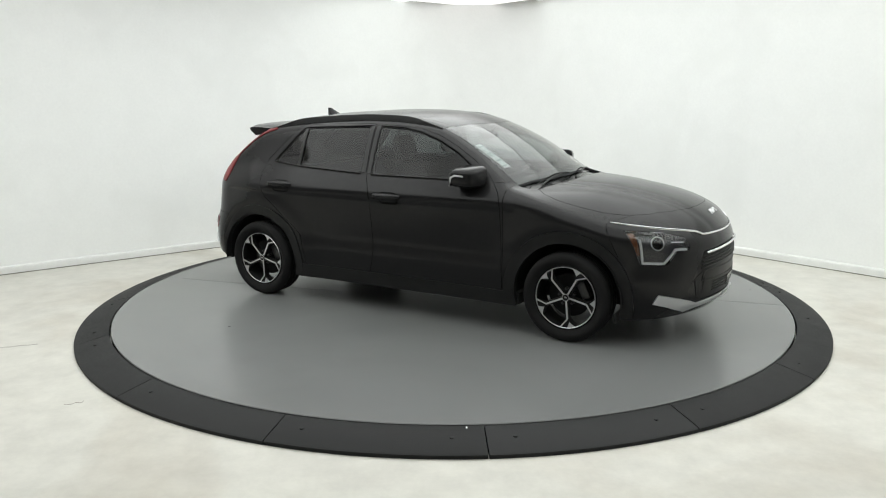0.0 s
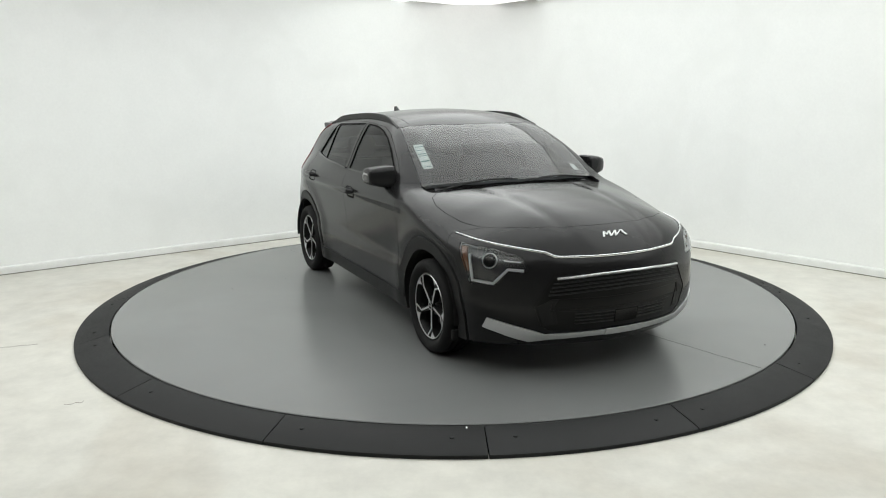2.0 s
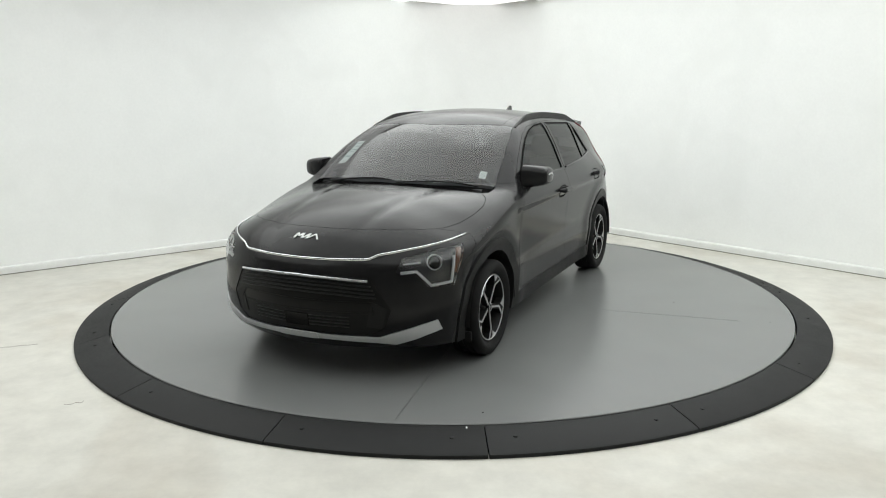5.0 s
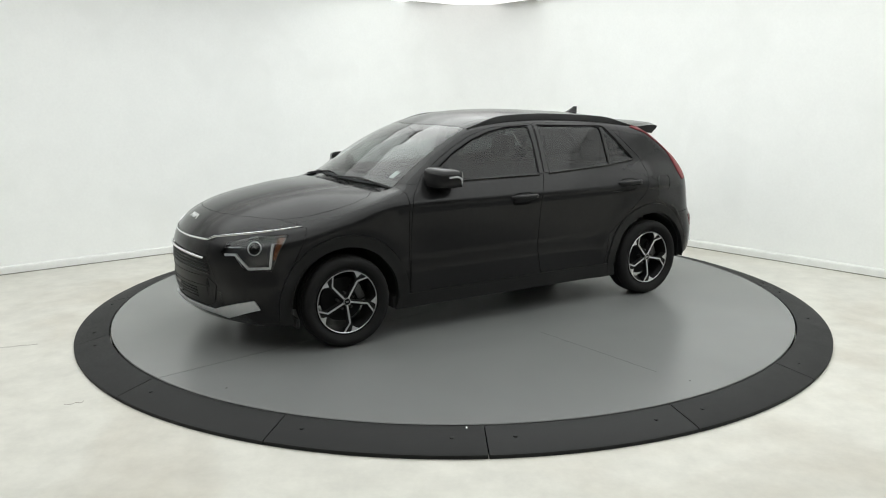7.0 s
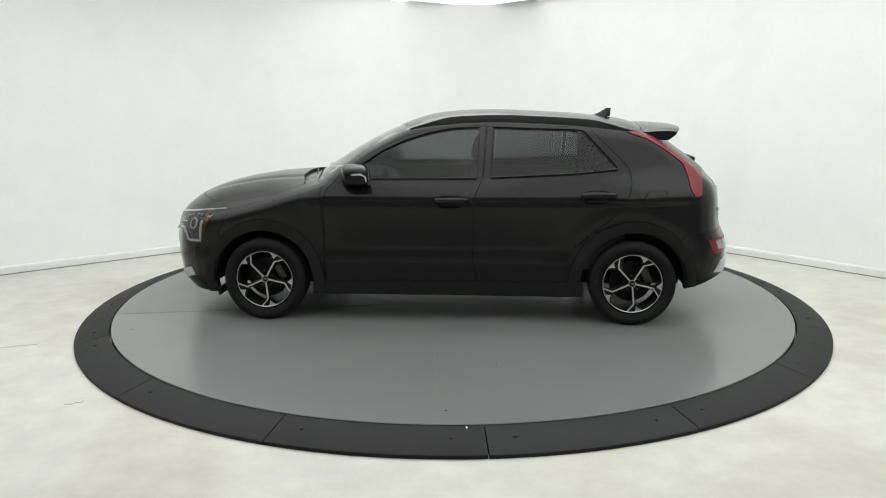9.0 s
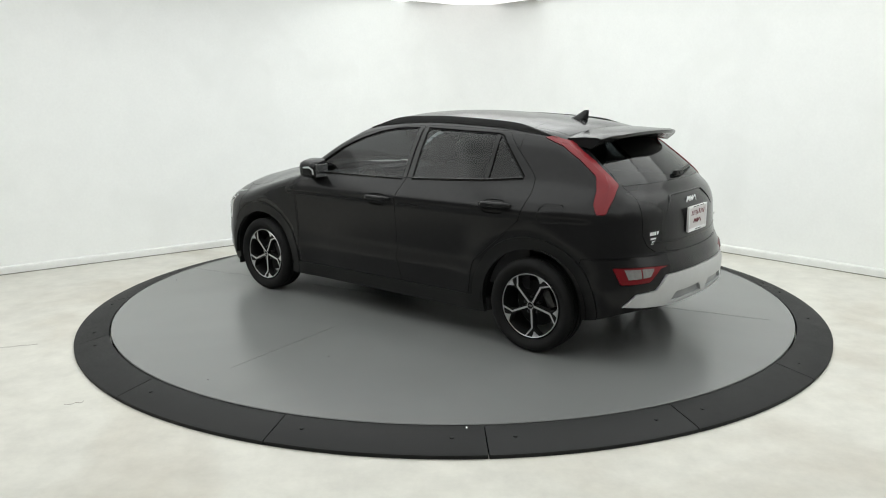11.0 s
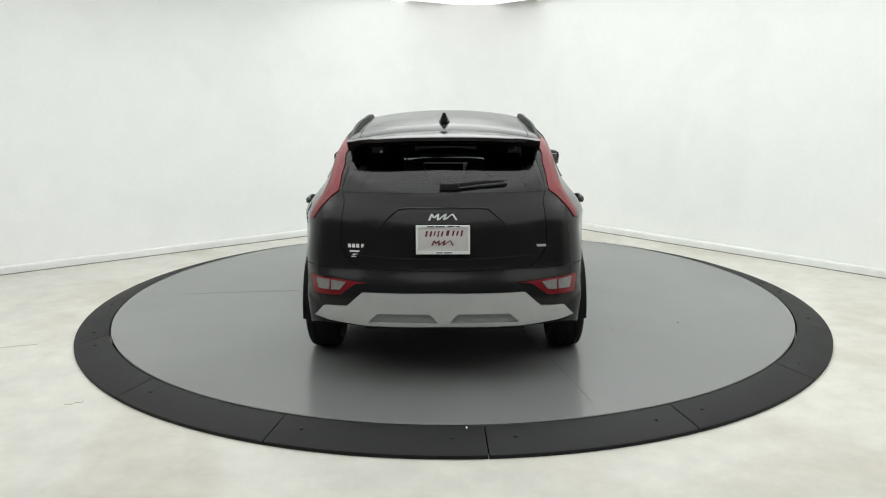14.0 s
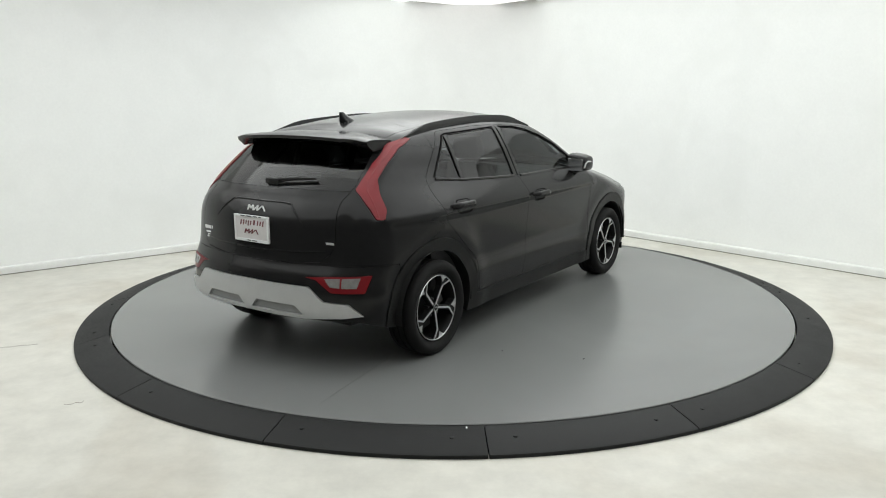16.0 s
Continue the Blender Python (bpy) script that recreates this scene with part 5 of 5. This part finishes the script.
def build_wheel(m, s, name="wheel"):
    """A tyre on a black five-spoke alloy with bright machined edges; +y is outwards."""
    hub = new(name)
    hub.parent = CAR
    hub.matrix_basis = m
    hub["label"] = "black alloy wheel with five bright machined spokes"
    bm = bmesh.new()
    R = WZ
    prof_t = [(RIM + 0.006, 0.070), (RIM + 0.018, 0.088), (RIM + 0.040, 0.100), (0.27, 0.105), (R - 0.022, 0.099), (R - 0.008, 0.088), (R - 0.001, 0.072),
              (R, 0.052), (R - 0.008, 0.050), (R - 0.008, 0.040), (R, 0.038), (R, 0.005), (R - 0.008, 0.003), (R - 0.008, -0.007), (R, -0.009), (R, -0.040), (R - 0.008, -0.042), (R - 0.008, -0.052), (R, -0.054),
              (R - 0.004, -0.085), (R - 0.025, -0.099), (0.26, -0.105), (RIM + 0.006, -0.085)]
    revolve(bm, prof_t, 72)
    part("tyre", bm, M_TYRE, hub, "black rubber tyre")
    bm = bmesh.new()
    revolve(bm, [(RIM + 0.008, 0.078), (RIM, 0.082), (RIM - 0.008, 0.074), (RIM - 0.014, 0.04), (RIM - 0.018, -0.03), (RIM - 0.01, -0.09)], 60)
    rim = part("rim", bm, M_DARKALLOY, hub, "gloss black rim")
    bm = bmesh.new()
    revolve(bm, [(0.0005, 0.004), (0.15, 0.004), (0.152, 0.0), (0.152, -0.018), (0.0005, -0.018)], 48)
    part("brake_disc", bm, M_DARKALLOY, hub, "dark steel brake disc", m=pose(0, -0.02, 0))
    bm = bmesh.new()
    box(bm, 0.115 * math.cos(radians(155)), 0.0, 0.115 * math.sin(radians(155)), 0.06, 0.05, 0.12, 0.012, Matrix.Rotation(radians(25), 3, "Y"))
    part("brake_caliper", bm, M_DISCBRAKE, hub, "grey cast caliper")
    base = 120
    pol = lambda r, deg: (r * math.cos(radians(deg)), r * math.sin(radians(deg)))
    face = lambda x, z: 0.066 + 0.014 * min(1, math.hypot(x, z) / 0.2) ** 2
    for k in range(5):
        spoke = Matrix.Rotation(-radians(base + 72 * k), 4, "Y")
        # black spoke body: narrow, forked towards the rim
        bm = bmesh.new()
        q = [(0.030, -0.015), (0.145, -0.013), pol(0.170, -9), pol(0.206, -17), pol(0.206, 15), pol(0.175, 8), (0.145, 0.013), (0.030, 0.015)]
        ring_prism(bm, [(x, face(x, z) - 0.002, z) for x, z in q], [(x, 0.030, z) for x, z in q])
        part("spoke", bm, M_DARKALLOY, rim, "gloss black spoke", smooth=False, m=spoke)
        # machined faces: the straight spoke, its arm to the lip, the wedge beside it
        for q in ([(0.024, -0.0060), (0.150, -0.0060), (0.158, 0.0), (0.150, 0.0060), (0.024, 0.0060)],
                  [(0.146, 0.002), (0.157, -0.002), pol(0.209, 12.5), pol(0.209, 15.5)],
                  [pol(0.171, -5), pol(0.190, -2.5), pol(0.2085, 0.5), pol(0.2085, -16), pol(0.190, -10.5)]):
            bm = bmesh.new()
            ring_prism(bm, [(x, face(x, z) + 0.001, z) for x, z in q], [(x, face(x, z) - 0.004, z) for x, z in q])
            part("machined_face", bm, M_ALLOY, rim, "bright machined face", smooth=False, m=spoke)
    bm = bmesh.new()
    revolve(bm, [(RIM - 0.0065, 0.080), (RIM - 0.0065, 0.083), (RIM - 0.003, 0.0850), (RIM + 0.001, 0.080)], 72, closed=True)
    part("machined_lip", bm, M_ALLOY, rim, "bright machined lip")
    bm = bmesh.new()
    revolve(bm, [(0.0005, 0.074), (0.022, 0.074), (0.025, 0.071), (0.026, 0.04), (0.0005, 0.04)], 28)
    part("hub_cap", bm, M_DARKALLOY, rim, "black hub cap")
    bm = bmesh.new()
    revolve(bm, [(0.0215, 0.0742), (0.0215, 0.076), (0.0255, 0.076), (0.0255, 0.0732)], 28, closed=True)
    for c in (-0.008, 0.0, 0.008):
        box(bm, c, 0.0745, 0, 0.003, 0.002, 0.010)
    part("cap_mark", bm, M_ALLOY, rim, smooth=False)
    for k in range(5):
        a = radians(base + 36 + 72 * k)
        bm = bmesh.new()
        revolve(bm, [(0.0005, 0.058), (0.007, 0.058), (0.009, 0.052), (0.009, 0.02)], 10)
        part("wheel_nut", bm, M_DISCBRAKE, rim, m=pose(0.056 * math.cos(a), 0, 0.056 * math.sin(a)))
    return hub


for x in (WX, -WX):
    build_wheel(pose(x, 0.788, WZ), 1)
    build_wheel(pose(x, -0.788, WZ, 0, 0, 180), -1)

# wheel-house liners
for x in (WX, -WX):
    for s in (1, -1):
        bm = bmesh.new()
        la, lb = [], []
        for k in range(37):
            a = radians(-4 + 188 * k / 36)
            la.append(bm.verts.new((x + 0.385 * math.cos(a), s * 0.885, WZ + 0.385 * math.sin(a))))
            lb.append(bm.verts.new((x + 0.385 * math.cos(a), s * 0.52, WZ + 0.385 * math.sin(a))))
        for k in range(36):
            bm.faces.new((la[k], la[k + 1], lb[k + 1], lb[k]))
        bm.faces.new(lb)
        r = bmesh.ops.solidify(bm, geom=bm.faces[:], thickness=0.006)
        part("wheel_house_liner", bm, M_UNDER, CAR, "matt black liner")

# underside: floor pan, sills, axle beams, exhaust
bm = bmesh.new()
box(bm, 0.0, 0, 0.245, 2.0, 1.66, 0.09, 0.02)
box(bm, 1.36, 0, 0.30, 0.78, 1.0, 0.20, 0.02)
box(bm, -1.36, 0, 0.32, 0.80, 1.0, 0.20, 0.02)
box(bm, 1.85, 0, 0.33, 0.34, 0.9, 0.10, 0.03)
box(bm, -1.84, 0, 0.38, 0.36, 1.1, 0.10, 0.03)
part("floor_pan", bm, M_UNDER, CAR, "black underbody")
bm = bmesh.new()
box(bm, 1.32, 0, 0.60, 0.80, 0.90, 0.34, 0.03)
part("engine_cover", bm, M_UNDER, CAR)
for x in (WX, -WX):
    bm = bmesh.new()
    tube(bm, [(x, -0.74, WZ - 0.02), (x, -0.3, 0.24), (x, 0.3, 0.24), (x, 0.74, WZ - 0.02)], 0.04, 0.035, 10)
    part("axle_beam", bm, M_UNDER, CAR)
for s in (1, -1):
    bm = bmesh.new()
    box(bm, 1.70, s * 0.80, 0.215, 0.02, 0.16, 0.06, 0.006)
    part("air_deflector", bm, M_TYRE, CAR)


# ---------------------------------------------------------------- cabin
def loft_box(bm, secs, bevel=0.03):
    """A padded block through rectangular sections (x, y, z centre, half width, half depth)."""
    loops = []
    for cx, cy, cz, hw, hd in secs:
        loops.append([bm.verts.new((cx + hd * abs(math.cos(a)) ** 0.5 * math.copysign(1, math.cos(a)), cy + hw * abs(math.sin(a)) ** 0.5 * math.copysign(1, math.sin(a)), cz)) for a in [2 * math.pi * k / 20 for k in range(20)]])
    for a, b in zip(loops, loops[1:]):
        for k in range(20):
            bm.faces.new((a[k], a[(k + 1) % 20], b[(k + 1) % 20], b[k]))
    bm.faces.new(loops[0])
    bm.faces.new(loops[-1][::-1])


def car_seat(x, y, wide=0.24, heads=(0.0,), low=0.0):
    bm = bmesh.new()
    loft_box(bm, [(x - 0.02, y, 0.42, wide, 0.24), (x, y, 0.50, wide + 0.01, 0.26), (x, y, 0.58, wide - 0.01, 0.24)])
    st = part("seat", bm, M_INTERIOR, CAR, "dark grey cloth seat")
    bm = bmesh.new()
    loft_box(bm, [(x - 0.24, y, 0.52, wide - 0.02, 0.07), (x - 0.28, y, 0.75, wide, 0.075), (x - 0.33, y, 1.0 - low, wide - 0.01, 0.06), (x - 0.36, y, 1.13 - low, wide - 0.05, 0.045)])
    part("backrest", bm, M_INTERIOR, st)
    for h in heads:
        bm = bmesh.new()
        loft_box(bm, [(x - 0.365, y + h, 1.16 - low, 0.09, 0.03), (x - 0.365, y + h, 1.20 - low, 0.13, 0.045), (x - 0.38, y + h, 1.30 - low, 0.125, 0.042), (x - 0.385, y + h, 1.335 - low, 0.10, 0.025)])
        part("headrest", bm, M_INTERIOR, st)
        for d in (-0.06, 0.06):
            bm = bmesh.new()
            tube(bm, [(x - 0.355, y + h + d, 1.10 - low), (x - 0.365, y + h + d, 1.18 - low)], 0.006, 0.006, 6)
            part("headrest_post", bm, M_DISCBRAKE, st)


car_seat(0.15, 0.37)
car_seat(0.15, -0.37)
car_seat(-0.75, 0.0, 0.62, (-0.40, 0.40), 0.07)
bm = bmesh.new()
loops = []
for x, z0, z1, w in ((0.98, 0.62, 1.015, 0.68), (0.86, 0.60, 1.025, 0.72), (0.70, 0.60, 1.02, 0.735), (0.58, 0.62, 0.985, 0.74), (0.52, 0.66, 0.92, 0.73)):
    loops.append([bm.verts.new(v) for v in ((x, -w, z0), (x, w, z0), (x, w, z1 - 0.04), (x, w - 0.06, z1), (x, -w + 0.06, z1), (x, -w, z1 - 0.04))])
for a, b in zip(loops, loops[1:]):
    for k in range(6):
        bm.faces.new((a[k], a[(k + 1) % 6], b[(k + 1) % 6], b[k]))
bm.faces.new(loops[0])
bm.faces.new(loops[-1][::-1])
DASH = part("dashboard", bm, M_DASH, CAR, "dark grey dashboard")
bm = bmesh.new()
box(bm, 0.575, 0.16, 0.985, 0.02, 0.62, 0.11, 0.008)
part("screen", bm, M_TRIM, DASH, "wide black display")
bm = bmesh.new()
rings = []
for k in range(32):
    a = 2 * math.pi * k / 32
    rings.append((0, 0.18 * math.cos(a), 0.18 * math.sin(a)))
for k in range(32):
    p, q = Vector(rings[k]), Vector(rings[(k + 1) % 32])
    tube(bm, [p, q], 0.015, 0.015, 8)
box(bm, 0.01, 0, 0, 0.05, 0.13, 0.10, 0.02)
box(bm, 0.01, 0.1, 0, 0.02, 0.16, 0.03, 0.006)
box(bm, 0.01, -0.1, 0, 0.02, 0.16, 0.03, 0.006)
part("steering_wheel", bm, M_DASH, CAR, "black steering wheel", m=pose(0.47, 0.37, 0.90, 0, 22, 0))
bm = bmesh.new()
box(bm, 0.0, 0, 0, 0.03, 0.24, 0.065, 0.012)
tube(bm, [(0.01, 0, 0.02), (0.06, 0, 0.07)], 0.012, 0.012, 8)
part("rear_view_mirror", bm, M_TRIM, CAR, "black interior mirror", m=pose(0.36, 0, 1.335))
# headliner under the roof, door linings, load floor
us = np.linspace(-1.45, 0.22, 18)
bm = bmesh.new()
rows = []
for x in us:
    ys = np.linspace(0, 0.52, 7)
    p = on_skin("top", np.stack([0 * ys + x, ys], 1), -0.03).tolist()
    rows.append([bm.verts.new(v) for v in mirror_y(p)[:0:-1] + p])
for a, b in zip(rows, rows[1:]):
    for k in range(len(a) - 1):
        bm.faces.new((a[k], a[k + 1], b[k + 1], b[k]))
bmesh.ops.solidify(bm, geom=bm.faces[:], thickness=0.008)
part("headliner", bm, mat("headliner_grey", (0.22, 0.22, 0.215), 0.9, vary=0.1, scale=20), CAR, "pale grey headliner")
for s in (1, -1):
    bm = bmesh.new()
    box(bm, -0.25, s * 0.765, 0.70, 2.1, 0.05, 0.62, 0.02)
    part("door_lining", bm, M_DASH, CAR, "dark grey door trim")
bm = bmesh.new()
box(bm, -1.45, 0, 0.72, 0.95, 1.05, 0.30, 0.02)
box(bm, -1.52, 0, 1.06, 0.62, 1.05, 0.012)
part("load_cover", bm, M_INTERIOR, CAR, "black load-bay cover")


# ---------------------------------------------------------------- motion of the turntable and of the car on it
A0, RATE = -29.90, -17.225
CAR_X, CAR_Y, CAR_YAW = -0.019, 0.040, 0.95


def motions():
    table, car = [], []
    for k in range(65):
        t = k * 0.25
        a = pose(0, 0, 0, 0, 0, A0 + RATE * t)
        table.append((t, a))
        car.append((t, a @ pose(CAR_X, CAR_Y, 0, 0, 0, CAR_YAW)))
    walk(TABLE, table)
    walk(CAR, car)


motions()
